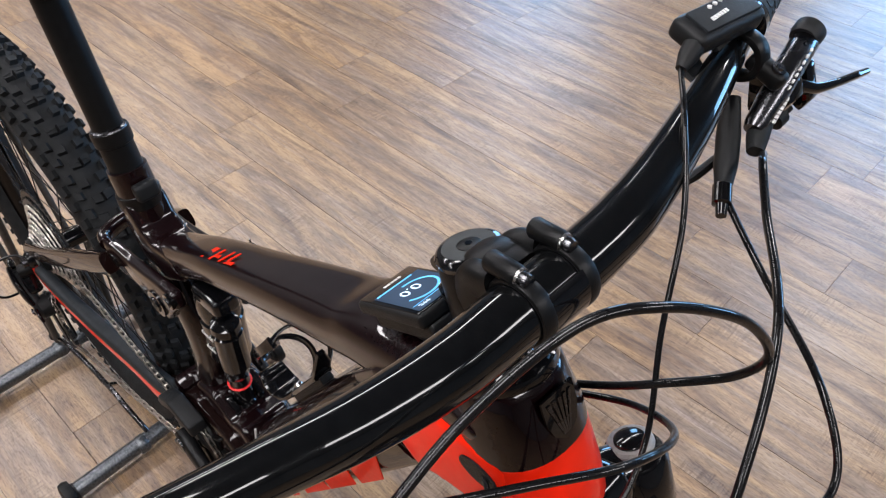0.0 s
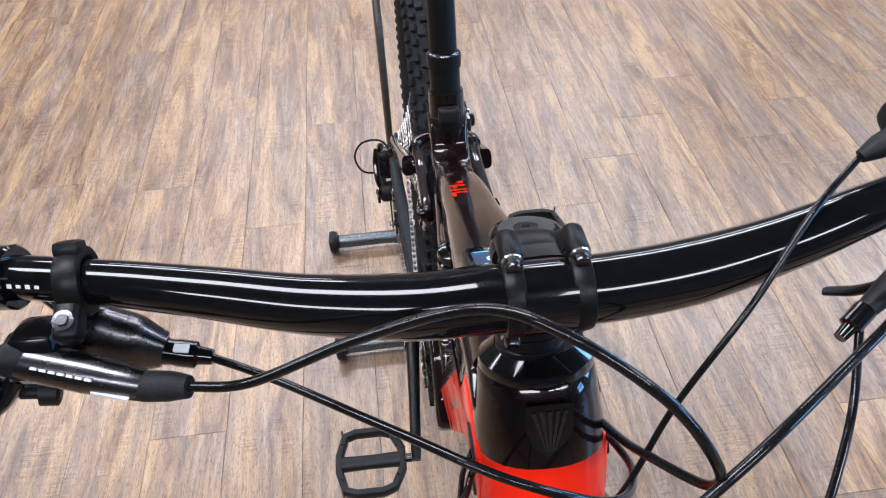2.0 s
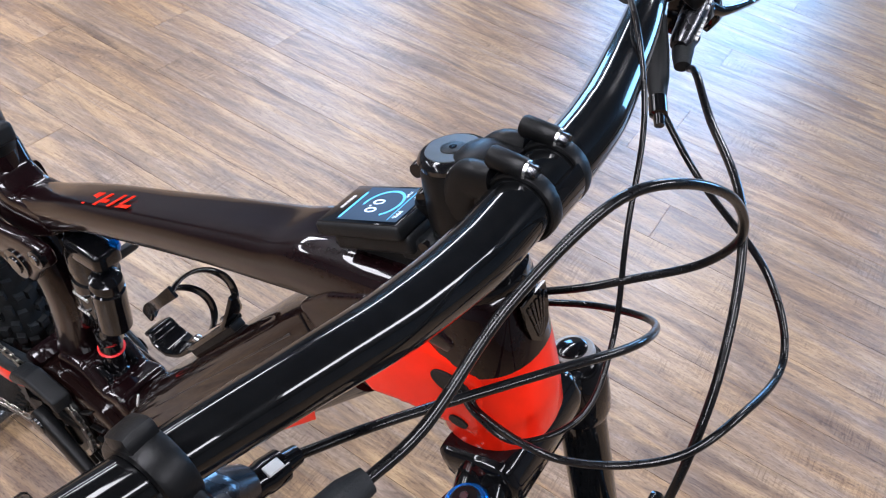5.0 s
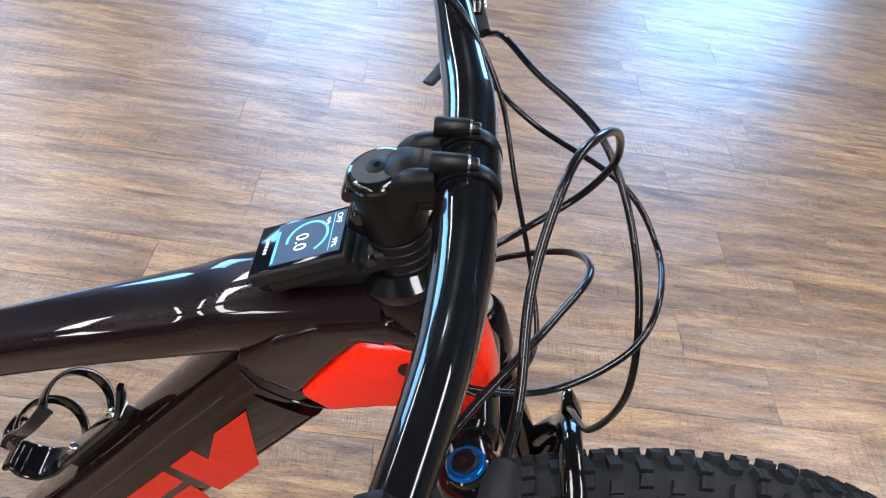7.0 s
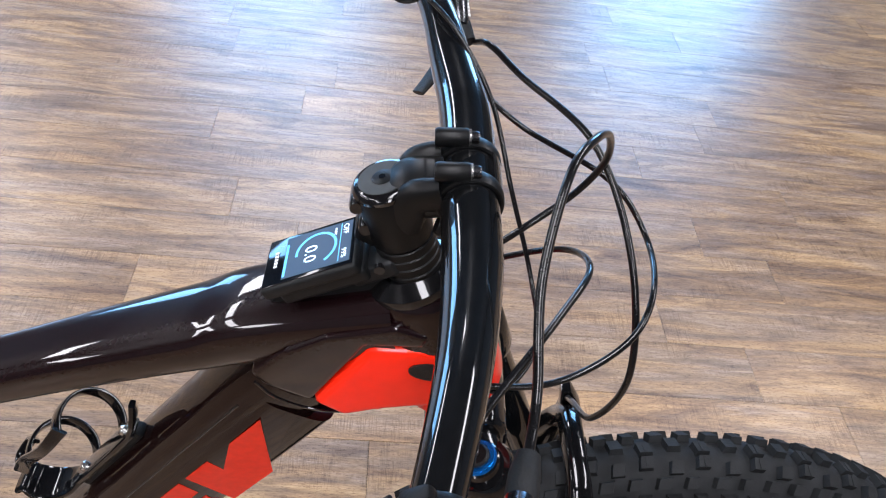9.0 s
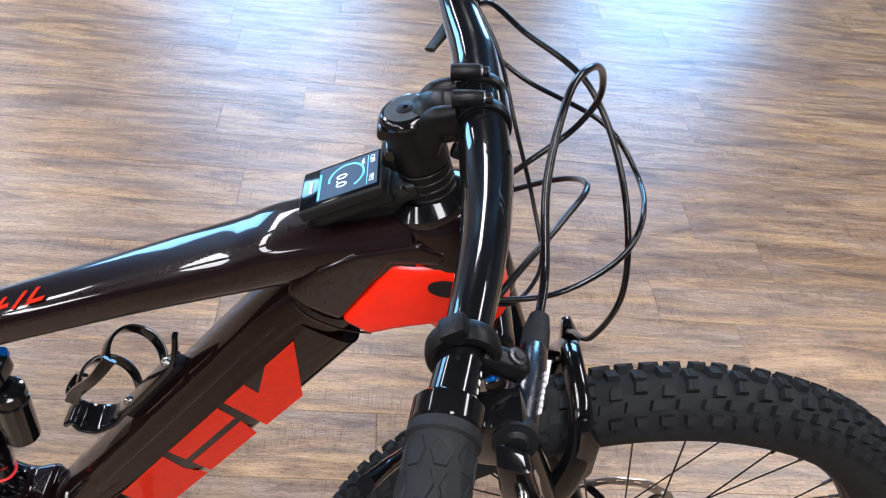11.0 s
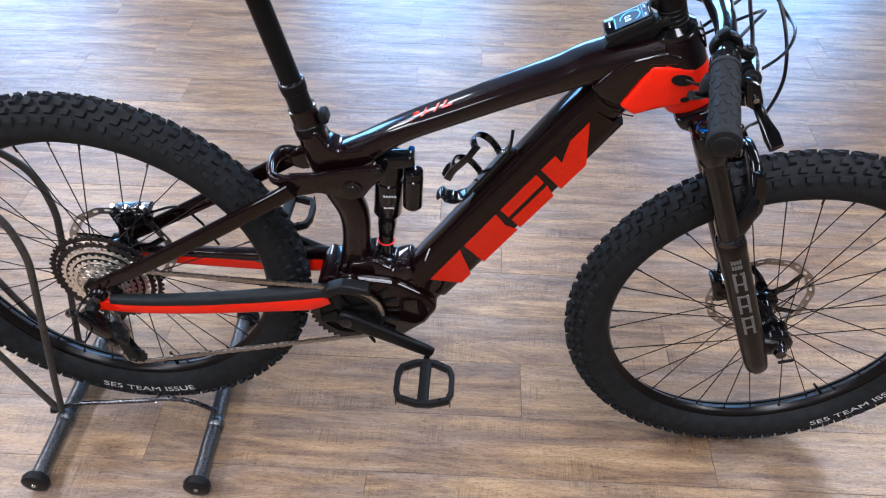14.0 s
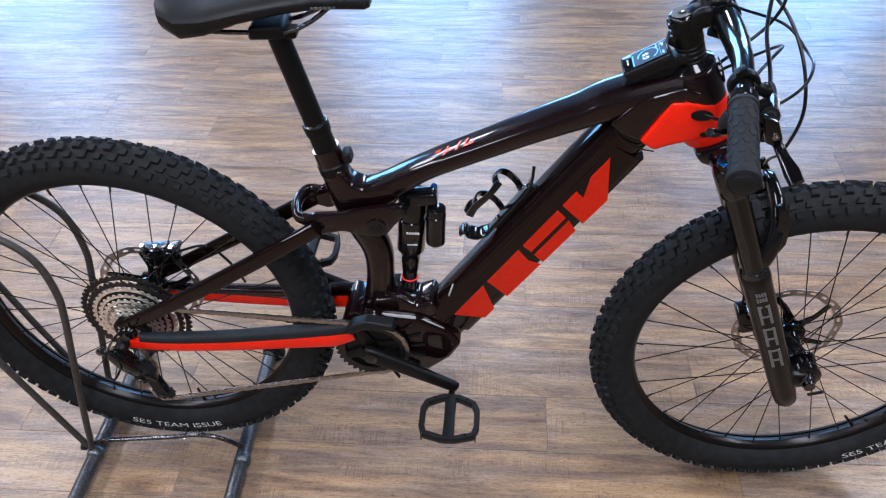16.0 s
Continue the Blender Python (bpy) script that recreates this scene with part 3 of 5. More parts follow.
part("shock_cradle", slab([(0.462, 0.500), (0.508, 0.512), (0.540, 0.488), (0.570, 0.500), (0.585, 0.470), (0.570, 0.430), (0.490, 0.420), (0.455, 0.440)],
                          -0.034, 0.034, 0.008, 3), M["paint"], frame_ob, "glossy plum-black shock cradle above the motor")
motor = part("motor", slab([(0.402, 0.415), (0.420, 0.456), (0.470, 0.478), (0.545, 0.470), (0.598, 0.440), (0.622, 0.405), (0.600, 0.365), (0.560, 0.328),
                            (0.515, 0.312), (0.450, 0.318), (0.410, 0.345), (0.396, 0.380)], -0.047, 0.047, 0.012, 3), M["satin"], bike, "dark brown-black motor housing under the frame")
for k in range(7):
    a = radians(-62 + 17 * k)
    c = Vector((0.455 + 0.086 * math.cos(a), -0.0485, 0.394 + 0.086 * math.sin(a)))
    part("cooling_fin", block(basis(c, (math.cos(a), 0, math.sin(a)), (0, 1, 0)), 0.026, 0.008, 0.0035, 0.001, 1), M["black"], motor)
for sgn in (-1, 1):
    part("motor_cap", lathe((0.455, 0.045 * sgn, 0.394), (0.455, 0.053 * sgn, 0.394), [(0, 0.062), (0.7, 0.061), (1, 0.055)], 36), M["black"], motor, "round black motor end cover")

# rear triangle
for sgn in (-1, 1):
    y = lambda v: v * sgn
    part("chainstay", swept([(-0.012, y(0.070), 0.400), (0.080, y(0.068), 0.398), (0.190, y(0.062), 0.402), (0.300, y(0.055), 0.410), (0.380, y(0.052), 0.420), (0.420, y(0.046), 0.430)],
                            [0.0075, 0.009, 0.010, 0.010, 0.012, 0.012], [0.014, 0.016, 0.018, 0.020, 0.022, 0.018], 3.2, 20), M["orange"], frame_ob, "red-orange chainstay with a dark upper edge")
    part("stay_guard", swept([(0.020, y(0.070), 0.415), (0.080, y(0.068), 0.414), (0.190, y(0.062), 0.419), (0.300, y(0.055), 0.429), (0.380, y(0.052), 0.441), (0.424, y(0.046), 0.447)],
                             [0.0095, 0.0105, 0.0115, 0.0118, 0.0125, 0.0128], [0.0085, 0.0095, 0.0105, 0.0115, 0.0125, 0.0120], 3.0, 18), M["guard"] if sgn < 0 else M["paint"], frame_ob, "dark rubber guard along the chainstay")
    part("seatstay", swept([(-0.010, y(0.066), 0.436), (0.090, y(0.064), 0.494), (0.200, y(0.060), 0.562), (0.310, y(0.056), 0.632), (0.384, y(0.052), 0.680)],
                           [0.0075, 0.008, 0.009, 0.009, 0.009], [0.0135, 0.013, 0.0145, 0.014, 0.0135], 3.4, 18), M["satin"], frame_ob, "satin plum-brown seatstay")
    part("dropout", slab([(-0.030, 0.436), (-0.014, 0.456), (0.020, 0.452), (0.040, 0.420), (0.020, 0.398), (-0.016, 0.394), (-0.030, 0.412)], y(0.060) - 0.006, y(0.060) + 0.006, 0.004), M["black"], frame_ob, "matt black rear dropout")
    part("pivot_cap", lathe((0, y(0.064), 0.426), (0, y(0.080), 0.426), [(0, 0.017), (0.7, 0.016), (1, 0.012)], 20), M["gloss"], frame_ob, "black axle pivot cap")
    rk = [(0.366, 0.664), (0.362, 0.686), (0.376, 0.700), (0.420, 0.704), (0.500, 0.722), (0.528, 0.726), (0.534, 0.708), (0.512, 0.684), (0.498, 0.662), (0.474, 0.658), (0.425, 0.668), (0.385, 0.658)]
    rocker = part("rocker_link", slab(rk, y(0.037) - 0.007, y(0.037) + 0.007, 0.005, 3), M["paint"], frame_ob, "glossy plum-black suspension rocker link")
    for px, pz, pr in ((0.378, 0.676, 0.012), (0.482, 0.680, 0.017), (0.522, 0.714, 0.010)):
        part("pivot_bolt", lathe((px, y(0.040), pz), (px, y(0.049), pz), [(0, pr), (0.75, pr), (0.8, pr * 0.6), (1, pr * 0.55)], 20), M["gloss"], rocker, "glossy black pivot bolt")
part("rocker_bridge", swept([(0.366, -0.041, 0.690), (0.352, -0.036, 0.691), (0.345, -0.018, 0.692), (0.343, 0, 0.692), (0.345, 0.018, 0.692), (0.352, 0.036, 0.691), (0.366, 0.041, 0.690)], 0.0075, 0.0105, 2.6, 16, lateral=(1, 0, 0)), M["paint"], frame_ob, "glossy plum-black bridge behind the seat tube")
for sgn in (-1, 1):
    part("bridge_arm", swept([(0.360, 0.040 * sgn, 0.690), (0.378, 0.040 * sgn, 0.688), (0.400, 0.038 * sgn, 0.690)], 0.006, 0.012, 2.6, 14), M["paint"], frame_ob)
part("stay_yoke", slab([(0.395, 0.402), (0.430, 0.402), (0.440, 0.470), (0.418, 0.480), (0.400, 0.450)], -0.045, 0.045, 0.008), M["paint"], frame_ob, "glossy plum-black yoke behind the motor")

# shock
S0, S1 = Vector((0.541, 0, 0.728)), Vector((0.522, 0, 0.478))
shock = part("rear_shock", lathe(S0, S1, [(0, 0.012), (0.02, 0.022), (0.08, 0.0245), (0.17, 0.0245), (0.18, 0.0225), (0.22, 0.0225), (0.23, 0.0245), (0.50, 0.0245), (0.535, 0.018), (0.60, 0.0165), (0.70, 0.0155),
                                          (0.71, 0.0135), (0.93, 0.0135), (0.94, 0.016), (1, 0.014)], 30), M["gloss"], bike, "glossy black air shock with a side reservoir")
rg = S0.lerp(S1, 0.775)
part("o_ring", lathe(rg, rg + (S1 - S0) * 0.012, [(0, 0.0138), (0.3, 0.0155), (0.7, 0.0155), (1, 0.0138)], 24), M["red"], shock, "red rubber travel ring")
part("reservoir", lathe((0.579, -0.016, 0.706), (0.576, -0.016, 0.626), [(0, 0.010), (0.03, 0.0155), (0.13, 0.0165), (0.14, 0.0145), (0.20, 0.0145), (0.22, 0.0165), (0.93, 0.0165), (1, 0.012)], 26), M["gloss"], shock, "glossy black shock reservoir")
part("shock_head", block(basis((0.556, -0.008, 0.720), (1, 0, 0.1), (0, 1, 0)), 0.050, 0.030, 0.024, 0.007, 3), M["gloss"], shock, "glossy black shock head")
part("lever_dial", lathe((0.572, 0.004, 0.724), (0.575, 0.004, 0.735), [(0, 0.0065), (0.6, 0.0065), (1, 0.0045)], 18), M["blue"], shock, "blue anodised shock dial")
for z0, n, sc in ((0.30, 5, 0.0038), (0.40, 4, 0.0026)):
    prm = bmesh.new()
    q = S0.lerp(S1, z0)
    for k in range(n):
        block(basis(q + Vector((0.006 + 0.005 * (k - n / 2) * 0.9, -0.0240, 0)), (1, 0, 0.05), (0, 1, 0)), 0.0034, 0.0014, sc, 0, bm=prm)
    part("shock_print", prm, M["print"], shock, "pale bars of print on the shock", smooth=False)
for sgn in (-1, 1):
    part("shock_mount", slab([(0.500, 0.470), (0.540, 0.474), (0.538, 0.500), (0.520, 0.510), (0.504, 0.498)], 0.018 * sgn - 0.004, 0.018 * sgn + 0.004, 0.003), M["gloss"], shock)
    part("mount_bolt", lathe((0.520, 0.020 * sgn, 0.488), (0.520, 0.028 * sgn, 0.488), [(0, 0.009), (0.7, 0.009), (1, 0.006)], 16), M["gunmetal"], shock)

# seat post and saddle
SP0, SP1 = Vector((0.413, 0, 0.768)), Vector((0.3535, 0, 1.012))
post = part("seat_post", lathe(SP0, SP1, [(0, 0.0185), (0.27, 0.0185), (0.275, 0.0205), (0.335, 0.0210), (0.345, 0.019), (0.35, 0.0165), (1, 0.0165)], 30), M["black"], bike, "black dropper seat post")
part("post_ring", lathe(SP0.lerp(SP1, 0.338), SP0.lerp(SP1, 0.349), [(0, 0.0205), (0.5, 0.0200), (1, 0.0175)], 30), M["gunmetal"], post, "thin bright ring on the post collar")
clamp = part("seat_clamp", lathe(SP0 - (SP1 - SP0) * 0.03, SP0 + (SP1 - SP0) * 0.045, [(0, 0.0235), (0.1, 0.0245), (0.9, 0.0245), (1, 0.0225)], 30), M["black"], bike, "matt black seat clamp")
part("clamp_bolt", block(basis((0.438, 0, 0.792), (0.97, 0, 0.24), (0, 1, 0)), 0.014, 0.026, 0.020, 0.005, 3), M["plastic"], clamp, "black clamp bolt lug")


def saddle_mesh():
    bm = bmesh.new()
    rows = []
    prof = [(0.205, 0.040, 1.052, 0.030), (0.215, 0.062, 1.052, 0.046), (0.240, 0.072, 1.044, 0.052), (0.275, 0.071, 1.045, 0.044), (0.320, 0.058, 1.050, 0.030), (0.370, 0.040, 1.052, 0.022),
            (0.420, 0.027, 1.054, 0.019), (0.465, 0.021, 1.053, 0.018), (0.488, 0.018, 1.050, 0.015), (0.495, 0.010, 1.048, 0.009)]
    for x, w, z, d in prof:
        ring = []
        for k in range(20):
            a = 2 * math.pi * k / 20
            c, s = math.cos(a), math.sin(a)
            zz = z + (0.012 * s if s > 0 else d * s * (0.45 + 0.55 * abs(c)))
            ring.append(bm.verts.new((x, w * math.copysign(abs(c) ** 0.8, c), zz)))
        rows.append(ring)
    for r, s in zip(rows, rows[1:]):
        for k in range(20):
            bm.faces.new((r[k], r[(k + 1) % 20], s[(k + 1) % 20], s[k]))
    bm.faces.new(rows[0])
    bm.faces.new(rows[-1])
    return bm


saddle = part("saddle", saddle_mesh(), M["plastic"], bike, "black padded saddle on steel rails")
for sgn in (-1, 1):
    part("saddle_rail", swept([(0.225, 0.030 * sgn, 1.030), (0.262, 0.024 * sgn, 1.012), (0.310, 0.022 * sgn, 1.009), (0.372, 0.022 * sgn, 1.010), (0.410, 0.020 * sgn, 1.024), (0.440, 0.012 * sgn, 1.044)], 0.0035, seg=10), M["gunmetal"], saddle, "dark steel saddle rail")
part("rail_clamp", block(basis((0.349, 0, 1.010), (1, 0, 0.05), (0, 1, 0)), 0.050, 0.056, 0.020, 0.006, 3), M["black"], saddle, "black rail clamp")
part("rail_clamp_lower", block(basis((0.352, 0, 1.000), (1, 0, 0.05), (0, 1, 0)), 0.070, 0.026, 0.014, 0.005, 3), M["black"], saddle)
prm = bmesh.new()
for k in range(6):
    block(basis((0.418 + 0.006 * k, -0.0262 + 0.0005 * k, 1.0475), (1, 0, 0.05), (0, 1, 0.25)), 0.0042, 0.0012, 0.004, 0, bm=prm)
part("saddle_print", prm, M["forkprint"], saddle, "grey bars of print on the saddle side", smooth=False)


# ---- fork ----
LD = Vector((0.217, 0, -0.520)).normalized()
LT = Vector((1.006, 0, 0.843))
fork = part("fork", slab([(0.962, 0.842), (0.990, 0.856), (1.012, 0.866), (1.026, 0.850), (1.030, 0.826), (1.000, 0.818), (0.975, 0.826)], -0.050, 0.050, 0.009, 3), M["gloss"], bike, "glossy black suspension fork crown")
for sgn in (-1, 1):
    s = Vector((0, 0.0735 * sgn, 0))
    part("crown_leg", lathe(LT + s - LD * 0.002, LT + s + LD * 0.050, [(0, 0.0215), (0.08, 0.0240), (0.85, 0.0240), (1, 0.0215)], 30), M["gloss"], fork, "glossy black crown clamp")
    part("crown_arm", swept([(0.995, 0.030 * sgn, 0.838), (1.003, 0.054 * sgn, 0.838), (1.011, 0.070 * sgn, 0.832)], 0.018, 0.016, 2.6, 16, lateral=(1, 0, 0)), M["gloss"], fork)
    part("stanchion", lathe(LT + s + LD * 0.03, LT + s + LD * 0.250, [(0, 0.019), (1, 0.019)], 30), M["carbon"], fork, "black polished stanchion")
    a, b = LT + s + LD * 0.214, LT + s + LD * 0.566
    low = part("fork_lower", lathe(a, b, [(0, 0.021), (0.01, 0.0235), (0.05, 0.0245), (0.075, 0.0235), (0.6, 0.0225), (0.9, 0.0220), (0.97, 0.020), (1, 0.013)], 32), M["lower"], fork, "dark brown-black fork lower leg")
    part("dust_seal", lathe(a - LD * 0.006, a + LD * 0.004, [(0, 0.0205), (0.3, 0.0225), (1, 0.0235)], 30), M["gunmetal"], low, "shiny dark dust seal ring")
    part("axle_lug", swept([b - LD * 0.060 - s * 0.1, Vector((1.236, 0.062 * sgn, 0.372)), Vector((1.247, 0.060 * sgn, 0.372))], [0.012, 0.012, 0.012], [0.020, 0.018, 0.016], 2.4, 16), M["lower"], low, "fork dropout lug")
    cap = part("fork_cap", lathe(LT + s - LD * 0.012, LT + s + LD * 0.004, [(0, 0.0125), (0.15, 0.0155), (0.5, 0.0165), (1, 0.0195)], 30), M["gloss"], fork, "glossy black fork top cap")
    if sgn < 0:
        part("cap_ring", lathe(LT + s - LD * 0.0132, LT + s - LD * 0.0105, [(0, 0.0128), (0.5, 0.0140), (1, 0.0142)], 30), M["blue"], cap, "bright blue anodised damper ring")
        part("cap_knob", lathe(LT + s - LD * 0.0165, LT + s - LD * 0.011, [(0, 0.0078), (0.3, 0.0095), (1, 0.0098)], 24), M["black"], cap, "black damper knob")
        part("cap_hex", lathe(LT + s - LD * 0.0178, LT + s - LD * 0.016, [(0, 0.0030), (1, 0.0036)], 6), M["gunmetal"], cap)
    else:
        part("cap_ring", lathe(LT + s - LD * 0.0126, LT + s - LD * 0.0090, [(0, 0.0150), (0.5, 0.0168), (1, 0.0170)], 30), M["ringgrey"], cap, "grey printed ring on the air cap")
        part("cap_knob", lathe(LT + s - LD * 0.0150, LT + s - LD * 0.011, [(0, 0.0098), (0.3, 0.0115), (1, 0.0120)], 24), M["gloss"], cap, "glossy black air cap")
    # leg print as plain bars
    if sgn < 0:
        out, fwd = Vector((0, sgn, 0)), Vector((0.923, 0, 0.385))
        prm = bmesh.new()
        face = lambda d, off=0.0: basis(LT + s + LD * d + out * 0.0226 + fwd * off, fwd, -LD)
        for row, (d, ws) in enumerate(((0.252, (-0.0085, -0.0028, 0.0028, 0.0085)), (0.264, (-0.0085, -0.0028, 0.0028, 0.0085)))):
            for off in ws:
                block(face(d, off * 0.75) @ Matrix.Translation((0, 0, -0.0006)), 0.0034, 0.0085, 0.003, 0, bm=prm)
        part("leg_label", prm, M["forkprint"], low, "grey printed bars on the fork leg", smooth=False)
        big = bmesh.new()
        for d in (0.300, 0.356, 0.412):
            m2 = face(d) @ Matrix.Translation((0, 0, -0.0022))
            for px, py, sx, sy in ((-0.0075, 0, 0.0045, 0.044), (0.0075, 0, 0.0045, 0.044), (0, 0.020, 0.0125, 0.005), (0, -0.0045, 0.0125, 0.005)):
                block(m2 @ Matrix.Translation((px * 1.0, py, 0.0010 if px else 0.0006)), sx, sy, 0.0042, 0, bm=big)
        part("leg_print", big, M["forkprint"], low, "large grey outlined blocks printed on the leg", smooth=False)
    part("axle_boss", lathe((1.249, 0.030 * sgn, 0.374), (1.249, 0.062 * sgn, 0.374), [(0, 0.017), (0.1, 0.022), (0.5, 0.022), (0.55, 0.027), (0.9, 0.027), (1, 0.022)], 26), M["gloss"], low, "glossy black axle boss")
    part("axle_nut", lathe((1.249, 0.060 * sgn, 0.374), (1.249, 0.084 * sgn, 0.374), [(0, 0.014), (0.6, 0.014), (0.65, 0.011), (1, 0.010)], 12), M["gunmetal"], low, "dark polished axle nut")
# arch and its front guard
for sgn in (-1, 1):
    part("arch", swept([(1.082, 0.076 * sgn, 0.640), (1.100, 0.072 * sgn, 0.676), (1.109, 0.062 * sgn, 0.715), (1.107, 0.040 * sgn, 0.748), (1.104, 0.018 * sgn, 0.760), (1.103, -0.002 * sgn, 0.763)],
                       [0.009, 0.010, 0.010, 0.010, 0.010, 0.010], [0.018, 0.015, 0.012, 0.011, 0.010, 0.010], 3.0, 16, lateral=(0, 1, 0)), M["gloss"], fork, "glossy black fork arch")
    part("arch_guard", slab([(1.094, 0.636), (1.110, 0.644), (1.127, 0.696), (1.123, 0.742), (1.108, 0.766), (1.099, 0.762), (1.104, 0.735), (1.102, 0.700)], 0.062 * sgn - 0.008, 0.062 * sgn + 0.008, 0.004), M["gloss"], fork, "glossy black angular arch guard")
part("steerer_base", lathe(ht_lo - AX * 0.004, ht_lo + AX * 0.004, [(0, 0.033), (0.5, 0.035), (1, 0.034)], 32), M["black"], fork, "black lower headset ring")


def caliper(name, m, label):
    body = part(name, block(m, 0.060, 0.036, 0.030, 0.008, 3), M["gloss"], bike, label)
    part("caliper_bolt", lathe(m @ Vector((-0.026, -0.020, 0.010)), m @ Vector((-0.026, 0.020, 0.010)), [(0, 0.006), (1, 0.006)], 14), M["steel"], body, "bright steel caliper bolt")
    part("caliper_bolt", lathe(m @ Vector((0.026, 0, 0.016)), m @ Vector((0.026, 0, -0.016)), [(0, 0.005), (1, 0.005)], 14), M["gunmetal"], body)
    part("caliper_fin", block(m @ Matrix.Translation((0.002, 0, 0.019)), 0.038, 0.020, 0.012, 0.002), M["gunmetal"], body, "finned brake pad edge")
    part("caliper_piston", lathe(m @ Vector((0, 0.014, 0)), m @ Vector((0, 0.026, 0)), [(0, 0.012), (0.8, 0.012), (1, 0.009)], 20), M["black"], body)
    return body


caliper("front_caliper", basis((1.158, 0.058, 0.405), (0.35, 0, -0.94), (0, 1, 0)), "glossy black front disc brake caliper")
caliper("rear_caliper", basis((0.045, 0.056, 0.510), (0.95, 0, 0.25), (0, 1, 0)), "glossy black rear disc brake caliper")
mount = part("caliper_mount", block(basis((0.045, 0.056, 0.528), (0.97, 0, 0.12), (0, 1, 0)), 0.075, 0.030, 0.010, 0.004), M["gunmetal"], bike, "dark polished caliper mount with bright bolts")
for dx in (-0.030, -0.006, 0.026):
    part("mount_bolt", lathe((0.045 + dx, 0.050, 0.530), (0.043 + dx, 0.046, 0.541), [(0, 0.0065), (0.7, 0.0065), (1, 0.0045)], 14), M["steel"], mount, "bright steel bolt")
    part("mount_rib", block(basis((0.052 + dx, 0.041, 0.531), (0.5, 0, 0.86), (0, 1, 0)), 0.016, 0.006, 0.005, 0.002), M["gloss"], mount)

# ---- stem, spacers and handlebar ----
SY = Vector((0, -0.004, 0))
SH = Vector((0.9465, -0.004, 0.961))
SA = Vector((-0.0300, 0, 0.0800)).normalized()
stack = part("headset", lathe(HT - AX * 0.004, HT + AX * 0.012, [(0, 0.033), (0.2, 0.0345), (0.5, 0.0335), (1, 0.024)], 36), M["gloss"], bike, "glossy black headset cover")
for k in range(4):
    a = SH + SA * (0.010 + 0.0072 * k)
    part("spacer", lathe(a, a + SA * 0.0068, [(0, 0.0190), (0.12, 0.0198), (0.88, 0.0198), (1, 0.0190)], 32), M["black"], stack, "matt black steerer spacer")
BAR = Vector((0.968, 0, 1.0435))
stem = part("stem", lathe(SH + SA * 0.0390, SH + SA * 0.0790, [(0, 0.0190), (0.08, 0.0206), (0.9, 0.0200), (1, 0.0190)], 36), M["black"], bike, "matt black short stem")
part("stem_lug", slab([(0.902, 0.998), (0.914, 0.992), (0.932, 0.996), (0.929, 1.006), (0.903, 1.010)], -0.014, 0.006, 0.003), M["black"], stem)
for sgn in (-1, 1):
    part("pinch_bolt", lathe(SH + SA * (0.050 if sgn > 0 else 0.068) + Vector((-0.020, -0.012, 0)), SH + SA * (0.050 if sgn > 0 else 0.068) + Vector((-0.020, 0.010, 0)), [(0, 0.0042), (0.1, 0.0048), (0.9, 0.0048), (1, 0.0042)], 14), M["gloss"], stem, "dark steerer pinch bolt")
    yy = SY + Vector((0, 0.0165 * sgn, 0))
    part("stem_arm", swept([SH + SA * 0.060 + Vector((0.006, 0.009 * sgn, 0)), Vector((0.936, 0, 1.040)) + yy * 0.9, Vector((0.952, 0, 1.046)) + yy], [0.0105, 0.0080, 0.0066], [0.0120, 0.0110, 0.0130], 2.6, 20), M["black"], stem)
    ring = [BAR + yy + Vector((0.0184 * math.cos(a), 0, 0.0184 * math.sin(a))) for a in np.linspace(0, 2 * math.pi, 36, endpoint=False)]
    part("bar_clamp", sweep(ring, 0.0052, 0.0019, 3, 12, closed=True), M["black"], stem, "matt black handlebar clamp ring")
    for q, d in ((Vector((0.945, 0, 1.0625)) + yy, Vector((0.985, 0, 0.10)).normalized()), (Vector((0.951, 0, 1.0225)) + yy, Vector((0.93, 0, -0.30)).normalized())):
        boss = part("bolt_boss", lathe(q, q + d * 0.021, [(0, 0.0050), (0.08, 0.0060), (0.9, 0.0058), (1, 0.0048)], 20), M["black"], stem)
        part("clamp_bolt", lathe(q + d * 0.019, q + d * 0.0265, [(0, 0.0040), (0.85, 0.0041), (1, 0.0034)], 16), M["gunmetal"], stem, "shiny dark stem bolt head")
        part("bolt_washer", lathe(q + d * 0.0203, q + d * 0.0218, [(0, 0.0054), (1, 0.0052)], 18), M["steel"], stem, "bright bolt washer")
part("stem_body", swept([SH + SA * 0.058, Vector((0.934, -0.004, 1.034)), Vector((0.945, -0.004, 1.038)), Vector((0.954, -0.004, 1.040))],
                        [0.0185, 0.0178, 0.0200, 0.0215], [0.0180, 0.0165, 0.0150, 0.0135], 2.8, 28), M["black"], stem, "smooth matt black stem body")
plate = [BAR + SY + Vector((0.0184 * math.cos(a), 0, 0.0184 * math.sin(a))) for a in np.linspace(radians(-62), radians(52), 18)]
part("face_plate", sweep(plate, 0.0215, 0.0016, 5, 16), M["gloss"], stem, "glossy black face plate over the handlebar")
top = SH + SA * 0.0790
part("top_cap", lathe(top, top + SA * 0.0065, [(0, 0.0198), (0.45, 0.0205), (0.85, 0.0190), (1, 0.0172)], 40), M["gloss"], stem, "glossy black stem top cap")
part("cap_disc", lathe(top + SA * 0.0061, top + SA * 0.0070, [(0, 0.0158), (1, 0.0154)], 36), M["capgrey"], stem, "matt grey disc on the cap")
